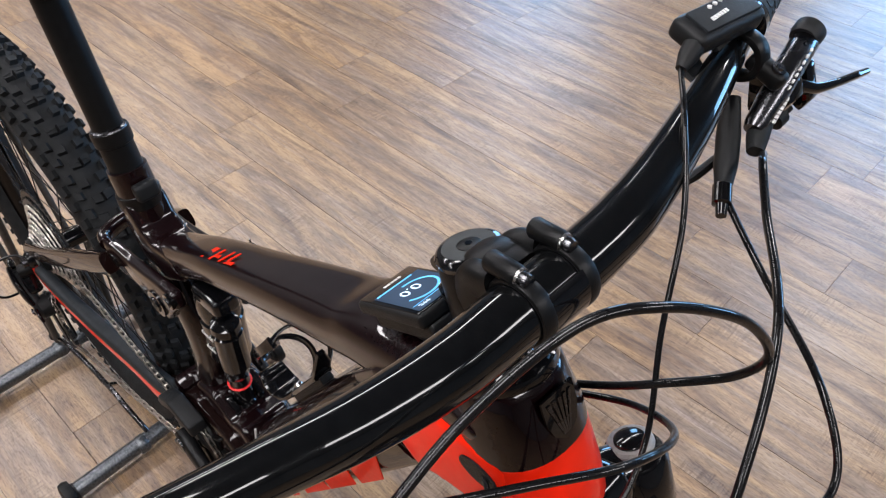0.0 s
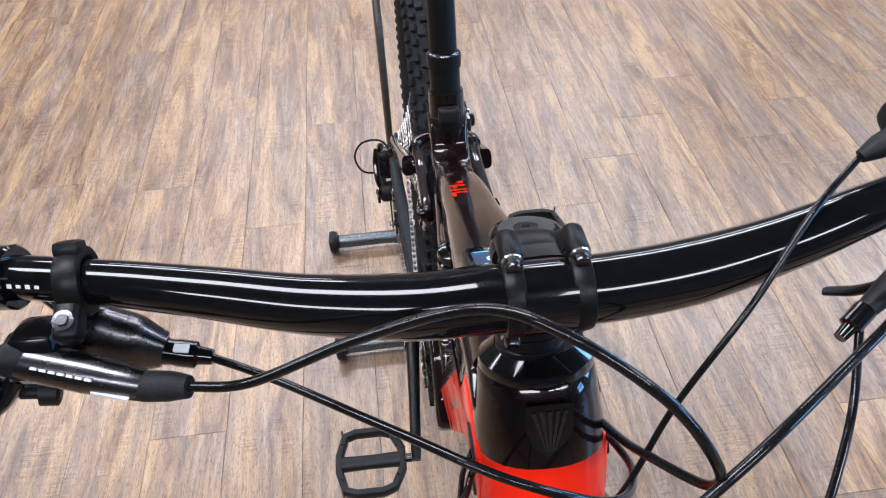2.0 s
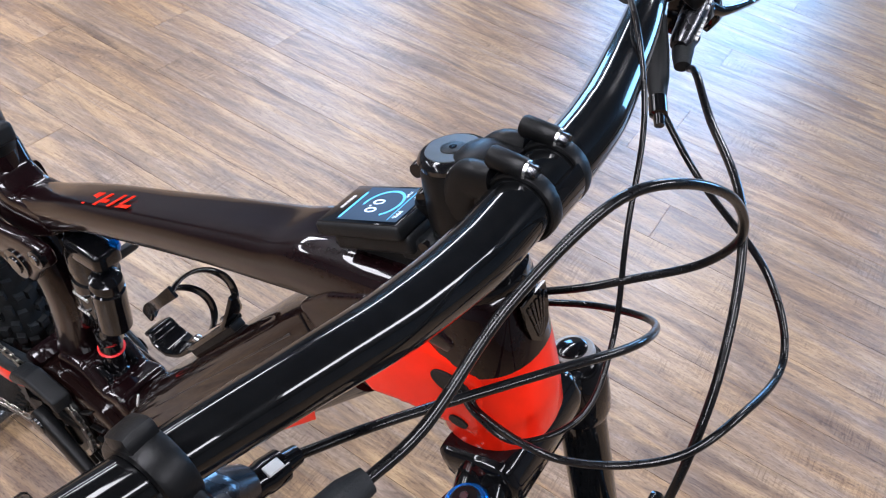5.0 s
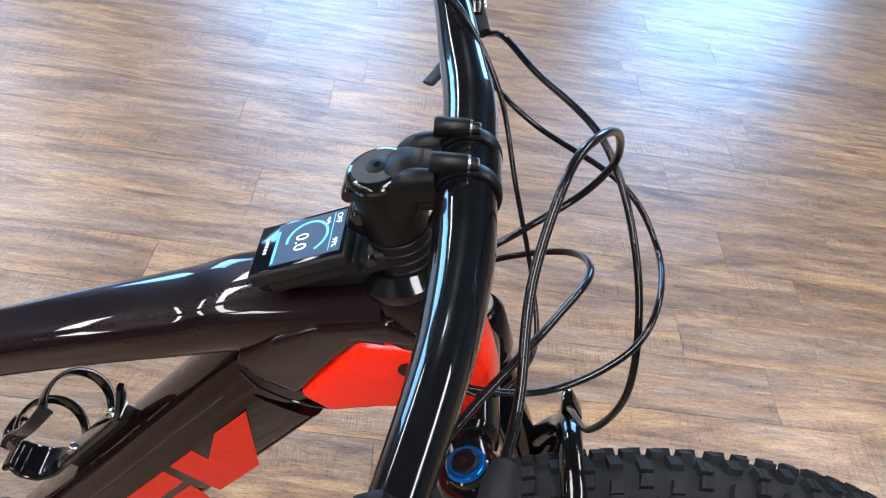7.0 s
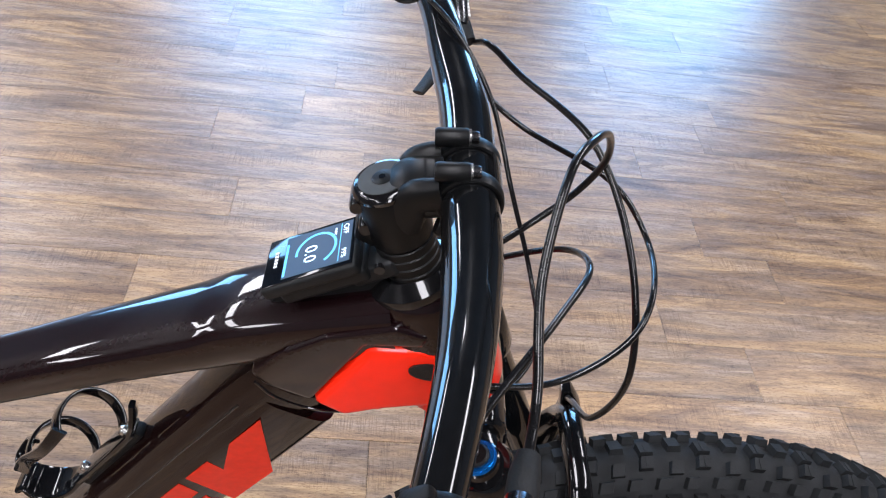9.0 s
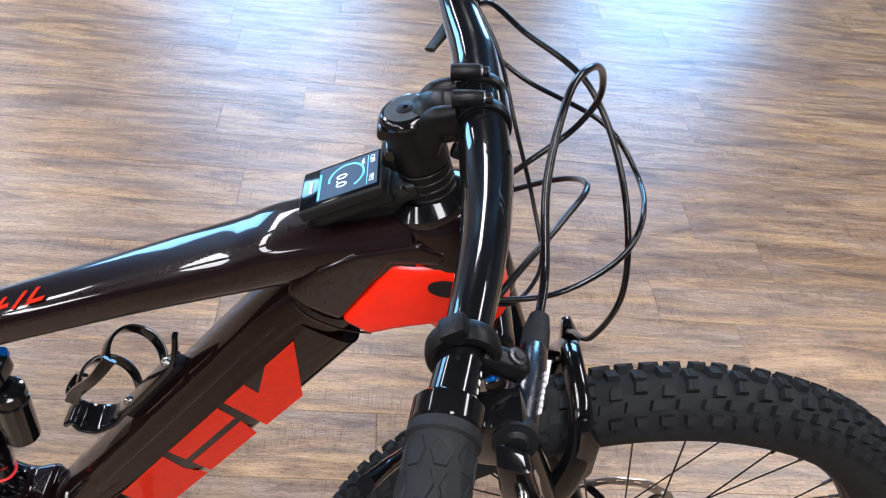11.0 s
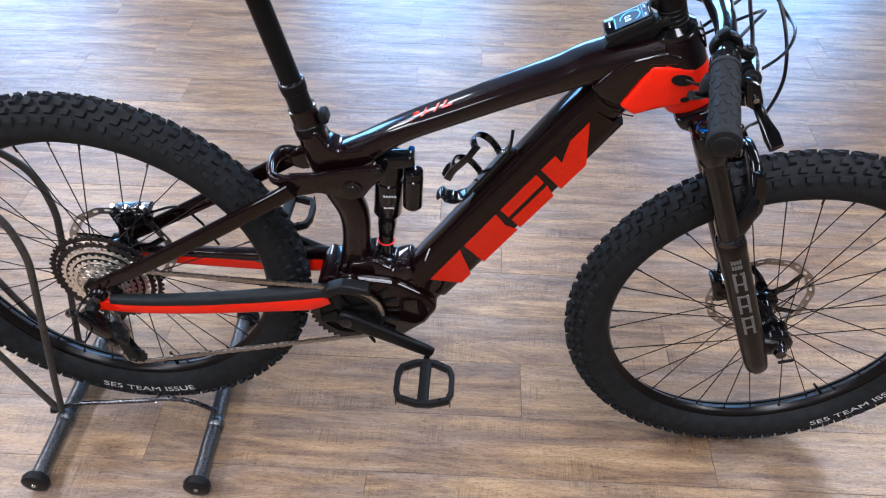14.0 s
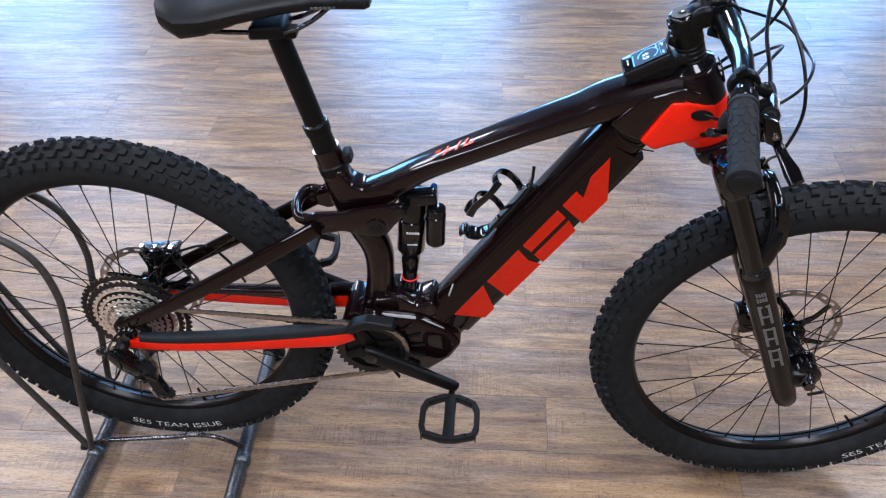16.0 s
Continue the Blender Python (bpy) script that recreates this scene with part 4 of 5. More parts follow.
part("cap_screw", lathe(top + SA * 0.0066, top + SA * 0.0076, [(0, 0.0070), (0.7, 0.0068), (1, 0.0060)], 24), M["black"], stem, "flat black cap screw")
part("cap_socket", lathe(top + SA * 0.0074, top + SA * 0.0080, [(0, 0.0024), (1, 0.0022)], 6), M["screen"], stem)

HALF = [(BAR.x, 0, BAR.z), (BAR.x, 0.030, BAR.z), (0.9680, 0.070, 1.0435), (0.9640, 0.120, 1.0485), (0.9565, 0.170, 1.0565), (0.9455, 0.225, 1.0605), (0.9315, 0.290, 1.0585), (0.914, 0.392, 1.046)]
HALF_LEFT = HALF[:2] + [(0.966, 0.070, 1.0465), (0.9575, 0.120, 1.0515), (0.9470, 0.170, 1.0610), (0.9310, 0.225, 1.0655), (0.910, 0.290, 1.0640), (0.880, 0.392, 1.055)]
BAR_PTS = [(x, -y, z) for x, y, z in HALF[:0:-1]] + HALF_LEFT
BAR_R = [0.0111, 0.0111, 0.0111, 0.0128, 0.0150, 0.0170, 0.0175, 0.0175]
bar = part("handlebar", swept(BAR_PTS, BAR_R[:7] + [0.0175] + BAR_R[6::-1], seg=28, n=10, lateral=(0, 0, 1)), M["carbon"], bike, "glossy black riser handlebar")


def on_bar(y):
    """A place on the handlebar's line and the way outwards there."""
    s = 1 if y > 0 else -1
    half = HALF_LEFT if y > 0 else HALF
    ys = [p[1] for p in half]
    f = lambda v, k: float(np.interp(v, ys, [p[k] for p in half]))
    a, b = Vector((f(abs(y), 0), y, f(abs(y), 2))), Vector((f(abs(y) + 0.004, 0), y + 0.004 * s, f(abs(y) + 0.004, 2)))
    return a, (b - a).normalized()


for sgn in (-1, 1):
    a, _ = on_bar(0.272 * sgn)
    b, _ = on_bar(0.390 * sgn)
    d = (b - a).normalized()
    grip = part("grip", lathe(a, b + d * 0.006, [(0, 0.0125), (0.01, 0.0160), (0.05, 0.0163), (0.06, 0.0148), (0.5, 0.0146), (0.9, 0.0150), (0.915, 0.0168), (0.97, 0.0172), (0.99, 0.0165), (1, 0.0130)], 36), M["gripr"], bar, "black rubber grip with raised hexagons")
    part("grip_collar", lathe(a - d * 0.012, a + d * 0.001, [(0, 0.0150), (0.1, 0.0162), (0.9, 0.0162), (1, 0.0150)], 32), M["gloss"], grip, "black clamp collar of the grip")
    ex = d.orthogonal().normalized()
    ey = d.cross(ex)
    for row in range(7):
        for k in range(8):
            ang = 2 * math.pi * (k + 0.5 * (row % 2)) / 8
            c = a + d * (0.017 + 0.0145 * row)
            rad = ex * math.cos(ang) + ey * math.sin(ang)
            tan = d.cross(rad)
            pts = []
            for q in range(6):
                qa = math.pi / 3 * q
                w = 0.0052 * math.cos(qa)
                pts.append((0.0078 * math.sin(qa), w))
            pads = bmesh.new()
            lowv, hiv = [], []
            for u, w in pts:
                aa = w / 0.0146
                rr = rad * math.cos(aa) + tan * math.sin(aa)
                lowv.append(pads.verts.new(c + d * u + rr * 0.0142))
                hiv.append(pads.verts.new(c + d * u * 0.86 + (rad * math.cos(aa * 0.86) + tan * math.sin(aa * 0.86)) * 0.0156))
            pads.faces.new(hiv)
            for q in range(6):
                pads.faces.new((lowv[q], lowv[(q + 1) % 6], hiv[(q + 1) % 6], hiv[q]))
            part("grip_pad", pads, M["gripr"], grip, smooth=False)


for q in range(7):
    p, d = on_bar(-0.246 - 0.0046 * q)
    part("bar_print", block(basis(p + Vector((0.0098, 0, 0.0052)), d, (-0.46, 0, 0.88)), 0.0024, 0.0016 + 0.0005 * (q % 2), 0.0012, 0), M["print"], bar, "small pale print bar on the handlebar", smooth=False)


for sgn in (-1, 1):
    e, _ = on_bar(0.392 * sgn)
    d = (e - on_bar(0.36 * sgn)[0]).normalized()
    part("end_plug", lathe(e + d * 0.001, e + d * 0.0075, [(0, 0.0120), (0.8, 0.0118), (1, 0.0100)], 28), M["plastic"], bar, "round black end plug")


# ---- brake levers and shifter; made for the right and mirrored to the left ----
def lever_set(sgn):
    flip = lambda bm: bm if sgn < 0 else mirror_y(bm)
    c, d = on_bar(-0.230)
    ring = [c + Vector((0.0145 * math.cos(t), 0, 0.0145 * math.sin(t))) for t in np.linspace(0, 2 * math.pi, 28, endpoint=False)]
    lever = part("brake_lever", flip(sweep(ring, 0.0064, 0.0034, 3, 12, closed=True)), M["black"], bike, "black hydraulic brake lever clamped to the handlebar")
    part("clamp_lug", flip(block(basis((0.963, -0.231, 1.056), (0.93, 0, -0.36), (0, 1, 0)), 0.028, 0.0128, 0.013, 0.005, 3)), M["black"], lever, "rounded clamp lug")
    part("clamp_screw", flip(lathe((0.968, -0.231, 1.056), (0.971, -0.231, 1.0625), [(0, 0.0050), (0.8, 0.0050), (0.82, 0.0030), (1, 0.0026)], 16)), M["gunmetal"], lever, "dark hex screw in the clamp")
    part("clamp_hinge", flip(block(basis((0.938, -0.230, 1.076), (0.8, 0, 0.6), (0, 1, 0)), 0.014, 0.0125, 0.008, 0.003)), M["black"], lever)
    a, b = (Vector((0.9705, -0.262, 1.0385)), Vector((0.988, -0.198, 1.0285))) if sgn < 0 else (Vector((0.9635, -0.284, 1.0605)), Vector((0.975, -0.206, 1.0285)))
    body = part("master_cylinder", flip(lathe(a, b, [(0, 0.0070), (0.04, 0.0095), (0.55, 0.0098), (0.75, 0.0085), (0.95, 0.0075), (1, 0.0060)], 22)), M["gunmetal"], lever, "polished dark grey master cylinder")
    part("reservoir_cap", flip(lathe(a + Vector((0, 0.008, -0.001)), a + Vector((-0.001, -0.005, 0.003)), [(0, 0.0095), (0.3, 0.0108), (0.8, 0.0108), (0.82, 0.0066), (0.9, 0.0060), (1, 0.0052)], 24)), M["plastic"], body, "round black reservoir screw")
    bars = bmesh.new()
    for k in range(7):
        block(basis(a.lerp(b, 0.22 + 0.065 * k) + Vector((0.0075, 0, 0.0062)), b - a, (0.64, 0, 0.77)), 0.0030, 0.0028, 0.0012, 0, bm=bars)
    for k in range(6):
        block(basis(a.lerp(b, 0.62 + 0.045 * k) + Vector((0.0092, 0, -0.001)), b - a, (0.98, 0, 0.1)), 0.0028, 0.0022, 0.0012, 0, bm=bars)
    part("lever_print", flip(bars), M["print"], body, "pale bars of print on the lever body", smooth=False)
    part("bracket", flip(slab([(0.948, 1.044), (0.972, 1.052), (0.982, 1.034), (0.972, 1.014), (0.954, 1.016)], -0.262, -0.240, 0.004)), M["gloss"], lever)
    part("bracket_wing", flip(slab([(0.958, 1.050), (0.974, 1.046), (0.984, 1.024), (0.979, 1.012), (0.966, 1.018)], -0.283, -0.270, 0.003)), M["gloss"], lever, "glossy black pivot bracket")
    part("pivot_pin", flip(lathe((0.973, -0.288, 1.029), (0.973, -0.262, 1.029), [(0, 0.0034), (1, 0.0034)], 16)), M["steel"], lever, "bright pivot pin")
    part("reach_knob", flip(lathe((0.972, -0.268, 1.014), (0.971, -0.250, 1.010), [(0, 0.0035), (0.45, 0.0035), (0.5, 0.0070), (0.95, 0.0070), (1, 0.0055)], 14)), M["plastic"], lever, "black knurled reach knob")
    lift = 0.0 if sgn < 0 else 0.018
    blade = swept([(0.973, -0.264, 1.027 + lift * 0.4), (0.981, -0.276, 1.015 + lift * 0.8), (0.986, -0.296, 1.008 + lift), (0.989, -0.316, 1.005 + lift), (0.991, -0.333, 1.002 + lift)],
                  [0.0062, 0.0056, 0.0066, 0.0088, 0.0080], [0.0045, 0.0038, 0.0032, 0.0032, 0.0030], 2.8, 16, lateral=(0.75, 0, 0.66))
    part("lever_blade", flip(blade), M["gloss"], lever, "glossy black brake lever blade")
    part("hose_boot", flip(swept([(0.986, -0.207, 1.028), (0.988, -0.198, 1.0285), (0.990, -0.188, 1.0295), (0.9925, -0.178, 1.0305)] if sgn < 0 else [(0.972, -0.226, 1.033), (0.975, -0.218, 1.029), (0.979, -0.208, 1.024), (0.984, -0.198, 1.020)], [0.0070, 0.0076, 0.0074, 0.0055], seg=18)), M["gripr"], lever, "matt black rubber hose boot")
    if sgn > 0:
        lever.location = (-0.007, 0, 0.0045)
    return lever


lever_set(-1)
lever_set(1)
shifter = part("shifter", swept([(0.945, -0.246, 1.036), (0.948, -0.232, 1.026), (0.951, -0.214, 1.018), (0.953, -0.200, 1.013)], [0.012, 0.016, 0.015, 0.009], [0.012, 0.013, 0.012, 0.008], 2.7, 20), M["gunmetal"], bike, "dark grey gear shifter under the handlebar")
part("barrel_adjuster", lathe((0.953, -0.204, 1.0135), (0.957, -0.176, 1.008), [(0, 0.0068), (0.15, 0.0074), (0.3, 0.0068), (0.4, 0.0074), (0.7, 0.0072), (0.75, 0.0050), (1, 0.0042)], 18), M["gloss"], shifter, "black knurled barrel adjuster")
part("barrel_window", block(basis((0.957, -0.190, 1.0175), (0.1, 0.98, -0.15), (1, 0, 0)), 0.008, 0.005, 0.002, 0.0008), M["print"], shifter, "small white label on the adjuster")
part("shifter_cover", lathe((0.948, -0.232, 1.020), (0.942, -0.236, 1.000), [(0, 0.018), (0.5, 0.019), (0.9, 0.017), (1, 0.012)], 24), M["plastic"], shifter, "black round shifter cover")
part("thumb_lever", swept([(0.940, -0.240, 1.008), (0.924, -0.254, 1.012), (0.912, -0.270, 1.022), (0.904, -0.283, 1.031)], [0.003, 0.003, 0.0035, 0.004], [0.004, 0.0042, 0.0055, 0.0045], 2.6, 14), M["gloss"], shifter, "black thumb lever")
part("release_lever", swept([(0.950, -0.236, 1.000), (0.940, -0.262, 0.992), (0.934, -0.285, 0.994)], 0.004, 0.006, 2.6, 12), M["plastic"], shifter)

# left side: remote control and post lever
remote = part("remote_control", block(basis((0.937, 0.209, 1.093), (0.12, 0.99, -0.01), (-0.95, 0.11, 0.22)), 0.064, 0.027, 0.015, 0.006, 4), M["plastic"], bike, "black handlebar remote with small buttons")
part("remote_face", block(basis((0.9385, 0.211, 1.1005), (0.12, 0.99, -0.01), (-0.95, 0.11, 0.22)), 0.052, 0.019, 0.003, 0.001), M["guard"], remote, "grey face plate of the remote")
prm = bmesh.new()
for k in range(6):
    block(basis((0.940, 0.196 + 0.0030 * k, 1.1020), (0.12, 0.99, -0.01), (-0.95, 0.11, 0.22)), 0.0020, 0.0028, 0.0008, 0, bm=prm)
part("remote_print", prm, M["print"], remote, "pale bars of print on the remote", smooth=False)
for k in range(5):
    part("remote_led", lathe((0.932, 0.204 + 0.006 * k, 1.1022), (0.932, 0.204 + 0.006 * k, 1.1045), [(0, 0.0018), (1, 0.0015)], 10), M["print"], remote)
part("remote_strap", sweep([on_bar(0.215)[0] + Vector((0.0145 * math.cos(t), 0, 0.0145 * math.sin(t))) for t in np.linspace(0, 2 * math.pi, 24, endpoint=False)], 0.010, 0.003, 3, 10, closed=True), M["plastic"], remote)
part("remote_plug", lathe((0.940, 0.179, 1.090), (0.943, 0.163, 1.083), [(0, 0.0070), (0.5, 0.0062), (1, 0.0035)], 16), M["plastic"], remote, "black cable plug")
remote.location = (-0.012, 0, -0.002)
dropper = part("post_lever", swept([(0.945, 0.214, 1.042), (0.958, 0.196, 1.028), (0.968, 0.180, 1.019), (0.976, 0.166, 1.013)], [0.005, 0.0065, 0.0065, 0.005], [0.007, 0.008, 0.0075, 0.005], 2.6, 16), M["plastic"], bike, "black dropper post thumb lever under the handlebar")
part("lever_paddle", swept([(0.962, 0.196, 1.022), (0.950, 0.182, 1.000), (0.940, 0.170, 0.990)], [0.005, 0.009, 0.008], [0.003, 0.003, 0.0025], 2.6, 14, lateral=(0, 1, 0.3)), M["plastic"], dropper, "black ribbed paddle")
part("post_barrel", lathe((0.975, 0.167, 1.0135), (0.986, 0.150, 1.006), [(0, 0.0062), (0.6, 0.0062), (0.65, 0.0040), (1, 0.0034)], 14), M["gloss"], dropper)


# ---- hoses and cables ----
def cable(name, pts, r, label):
    return part(name, swept(pts, r, seg=12, n=12), M["hose"], bike, label)


cable("rear_brake_hose", [(0.992, -0.180, 1.030), (0.998, -0.148, 1.036), (1.000, -0.096, 1.061), (1.014, -0.044, 1.089), (1.033, -0.010, 1.089), (1.054, 0.029, 1.065), (1.065, 0.052, 1.029), (1.053, 0.056, 0.996), (1.022, 0.044, 0.971), (0.998, 0.039, 0.950), (0.968, 0.036, 0.926)], 0.0026, "black rear brake hose looping in front of the stem")
cable("gear_cable", [(0.956, -0.180, 1.009), (0.979, -0.141, 1.011), (1.022, -0.079, 1.015), (1.048, -0.031, 1.008), (1.046, 0.018, 0.976), (1.011, 0.042, 0.940), (0.966, 0.040, 0.912)], 0.0023, "black gear cable looping round the head tube")
cable("front_brake_hose", [(0.981, 0.202, 1.023), (0.991, 0.176, 1.036), (1.014, 0.140, 1.033), (1.060, 0.070, 1.029), (1.088, 0.004, 0.985), (1.099, -0.040, 0.918), (1.096, -0.023, 0.839), (1.100, 0.030, 0.785), (1.108, 0.060, 0.745), (1.112, 0.070, 0.690), (1.110, 0.075, 0.600), (1.140, 0.072, 0.500), (1.150, 0.064, 0.430)], 0.0026, "black front brake hose curving down to the fork")
cable("post_cable", [(0.982, 0.162, 1.009), (1.025, 0.143, 0.986), (1.088, 0.094, 0.981), (1.119, 0.062, 0.955), (1.107, -0.007, 0.966), (1.086, -0.041, 0.950), (1.039, -0.059, 0.926), (0.987, -0.046, 0.902), (0.971, -0.037, 0.907)], 0.0023, "black dropper post cable looping to the frame port")
cable("remote_cable", [(0.931, 0.163, 1.081), (0.958, 0.129, 1.071), (0.987, 0.094, 1.040), (1.008, 0.057, 0.992), (1.030, 0.025, 0.940), (1.037, -0.015, 0.913), (1.014, -0.050, 0.905), (0.985, -0.050, 0.905), (0.966, -0.041, 0.906)], 0.0018, "thin black remote control cable")
cable("derailleur_cable", [(0.016, -0.070, 0.424), (-0.004, -0.092, 0.446), (-0.014, -0.128, 0.438), (-0.020, -0.146, 0.402), (-0.022, -0.134, 0.364), (-0.026, -0.100, 0.352)], 0.0022, "black gear cable loop behind the derailleur")
cable("caliper_hose", [(0.075, 0.056, 0.520), (0.130, 0.058, 0.535), (0.165, 0.060, 0.500), (0.190, 0.062, 0.440)], 0.0026, "black rear brake hose along the stay")

# ---- display on the top tube ----
DA, DB = Vector((0.0585, 0, 0.0330)).normalized(), Vector((0, 1, 0))
DM = basis(Vector((0.8775, -0.009, 0.9735)), DA, DB)
disp = part("bike_computer", block(DM, 0.068, 0.047, 0.010, 0.0035, 3), M["plastic"], bike, "black bicycle computer with a lit colour screen on the top tube")
part("screen_glass", block(DM @ Matrix.Translation((0, 0, 0.0045)), 0.0635, 0.0425, 0.0022, 0.0008), M["screen"], disp, "black glass screen")
SM = DM @ Matrix.Translation((0.004, 0, 0.0058))
part("screen_panel", flat_poly([(-0.022, -0.0185), (0.026, -0.0185), (0.026, 0.0185), (-0.022, 0.0185)], SM, 0.0002), M["navy"], disp, "dark blue lit screen area")
arc = bmesh.new()
for k in range(26):
    t0, t1 = radians(-60 + 9.5 * k), radians(-60 + 9.5 * (k + 1))
    flat_poly([(0.001 + r * math.cos(t), 0.0 + r * math.sin(t)) for r, t in ((0.0150, t0), (0.0150, t1), (0.0132, t1), (0.0132, t0))], SM @ Matrix.Translation((0, 0, 0.0003)), 0.0001, arc)
part("speed_arc", arc, M["cyan"], disp, "pale blue speed arc", smooth=False)
lines = bmesh.new()
flat_poly([(-0.0215, -0.017), (-0.0197, -0.017), (-0.0197, 0.012), (-0.0215, 0.012)], SM @ Matrix.Translation((0, 0, 0.0003)), 0.0001, lines)
flat_poly([(0.0178, -0.017), (0.0184, -0.017), (0.0184, 0.017), (0.0178, 0.017)], SM @ Matrix.Translation((0, 0, 0.0003)), 0.0001, lines)
tagged(part("screen_lines", lines, M["cyan"], disp, smooth=False), kind="stuff")


TX = SM @ Matrix.Translation((0, 0, 0.0005)) @ pose(0, 0, 0, 0, 0, -90)
lettering("speed_digits", "0.0", TX @ Matrix.Translation((0.003, -0.003, 0)), 0.0125, M["lcd"], disp, "white speed digits")
lettering("mode_text", "OFF", TX @ Matrix.Translation((-0.011, 0.0215, 0)), 0.0055, M["lcd"], disp, "small white mode text")
lettering("charge_text", "99%", TX @ Matrix.Translation((0.011, 0.0215, 0)), 0.0050, M["lcd"], disp, "small white charge text")
lettering("unit_text", "mph", TX @ Matrix.Translation((-0.011, 0.0145, 0)), 0.0038, M["lcd"], disp)
prm = bmesh.new()
for k in range(5):
    flat_poly([(-0.0315, -0.006 + 0.003 * k), (-0.0290, -0.006 + 0.003 * k), (-0.0290, -0.0038 + 0.003 * k), (-0.0315, -0.0038 + 0.003 * k)], SM @ Matrix.Translation((0.002, 0, 0)), 0.0002, prm)
part("maker_bars", prm, M["print"], disp, smooth=False)
part("computer_base", block(DM @ Matrix.Translation((0.004, 0, -0.0105)), 0.062, 0.038, 0.013, 0.004, 3), M["plastic"], disp, "black display cradle")
part("cradle_arm", block(basis((0.917, -0.010, 0.977), DA, DB), 0.032, 0.028, 0.014, 0.004, 3), M["plastic"], disp, "black display mount arm")
part("cradle_foot", slab([(0.846, 0.926), (0.858, 0.955), (0.900, 0.976), (0.925, 0.976), (0.925, 0.945), (0.880, 0.940)], -0.017, 0.011, 0.004), M["plastic"], disp, "black foot of the display mount")
part("mount_screw", lathe((0.920, -0.026, 0.984), (0.920, -0.022, 0.984), [(0, 0.0035), (1, 0.0035)], 14), M["gloss"], disp)

# ---- decals and top tube stripes as plain slanted shapes ----
for sgn in (-1, 1):
    dm = basis(Vector((0.6085, 0.0408 * sgn, 0.4835)), U, -V if sgn < 0 else V)
    # u runs up the tube, v across it, from the upper edge to the lower
    for block_pts in ([(-0.006, 0.0), (0.086, 0.0), (0.045, -0.060), (0.016, -0.060)],
                      [(0.098, 0.0), (0.188, 0.0), (0.176, -0.034), (0.180, -0.060), (0.084, -0.060)],
                      [(0.200, 0.0), (0.292, 0.0), (0.286, -0.024), (0.1945, -0.024)],
                      [(0.1925, -0.033), (0.284, -0.033), (0.272, -0.060), (0.186, -0.060)],
                      [(0.304, 0.0), (0.338, 0.0), (0.333, -0.020), (0.372, 0.0), (0.416, 0.0), (0.350, -0.060), (0.290, -0.060)]):
        part("decal_block", narrowed(flat_poly([(u, (0.003 - v * 0.88) * (1 if sgn < 0 else -1)) for u, v in block_pts], dm, 0.0009)), M["decal"], frame_ob, "red-orange slanted decal block", smooth=False)
td = bmesh.new()
tm = basis((0.572, -0.0185, 0.7935), (0.885, 0, 0.465), (0.12, 0.94, 0.20))
for k, pts in enumerate(([(0, 0), (0.004, 0), (0.012, 0.016), (0.008, 0.016)], [(0.006, 0.006), (0.014, 0.006), (0.018, 0.016), (0.012, 0.016)], [(0.019, 0), (0.023, 0), (0.032, 0.016), (0.028, 0.016)],
                         [(0.025, 0.004), (0.036, 0.004), (0.036, 0.008), (0.027, 0.008)], [(0.041, 0), (0.045, 0), (0.053, 0.016), (0.049, 0.016)], [(0.054, 0), (0.072, 0), (0.074, 0.004), (0.060, 0.004)], [(0.056, 0.004), (0.060, 0.004), (0.066, 0.016), (0.062, 0.016)])):
    flat_poly(pts, tm @ Matrix.Translation((0.004, 0.002, 0.0035)), 0.0006, td)
part("top_tube_decal", td, M["decal"], frame_ob, "small red-orange slanted marks on the top tube", smooth=False)
# Five thin dark gloss strips laid over the top tube.
gd = bmesh.new()
for k in range(5):
    flat_poly([(0.060 + 0.012 * k, -0.018), (0.066 + 0.012 * k, -0.018), (0.100 + 0.006 * k, 0.018), (0.095 + 0.006 * k, 0.018)], basis((0.650, -0.002, 0.8350), (0.903, 0, 0.430), (0, 1, 0)), 0.0006, gd)
part("top_tube_stripes", gd, M["gold"], frame_ob, "faint grey slanted stripes on the top tube", smooth=False)

# ---- drivetrain ----
BB = Vector((0.456, 0, 0.394))


def toothed(n, r, tooth, hole, y, thick=0.0018, bm=None):
    bm = bm or bmesh.new()
    m = n * 4
    outer = [r if i % 4 in (0, 1) else r - tooth for i in range(m)]
    vs = []
    for yy in (y - thick, y + thick):
        vs.append([bm.verts.new((outer[i] * math.cos(2 * math.pi * i / m), yy, outer[i] * math.sin(2 * math.pi * i / m))) for i in range(m)])
        vs.append([bm.verts.new((hole * math.cos(2 * math.pi * i / m), yy, hole * math.sin(2 * math.pi * i / m))) for i in range(m)])
    o0, h0, o1, h1 = vs
    for i in range(m):
        j = (i + 1) % m
        bm.faces.new((o0[i], o0[j], o1[j], o1[i]))
        bm.faces.new((h0[i], h1[i], h1[j], h0[j]))
        bm.faces.new((o0[i], h0[i], h0[j], o0[j]))
        bm.faces.new((o1[i], o1[j], h1[j], h1[i]))
    return bm


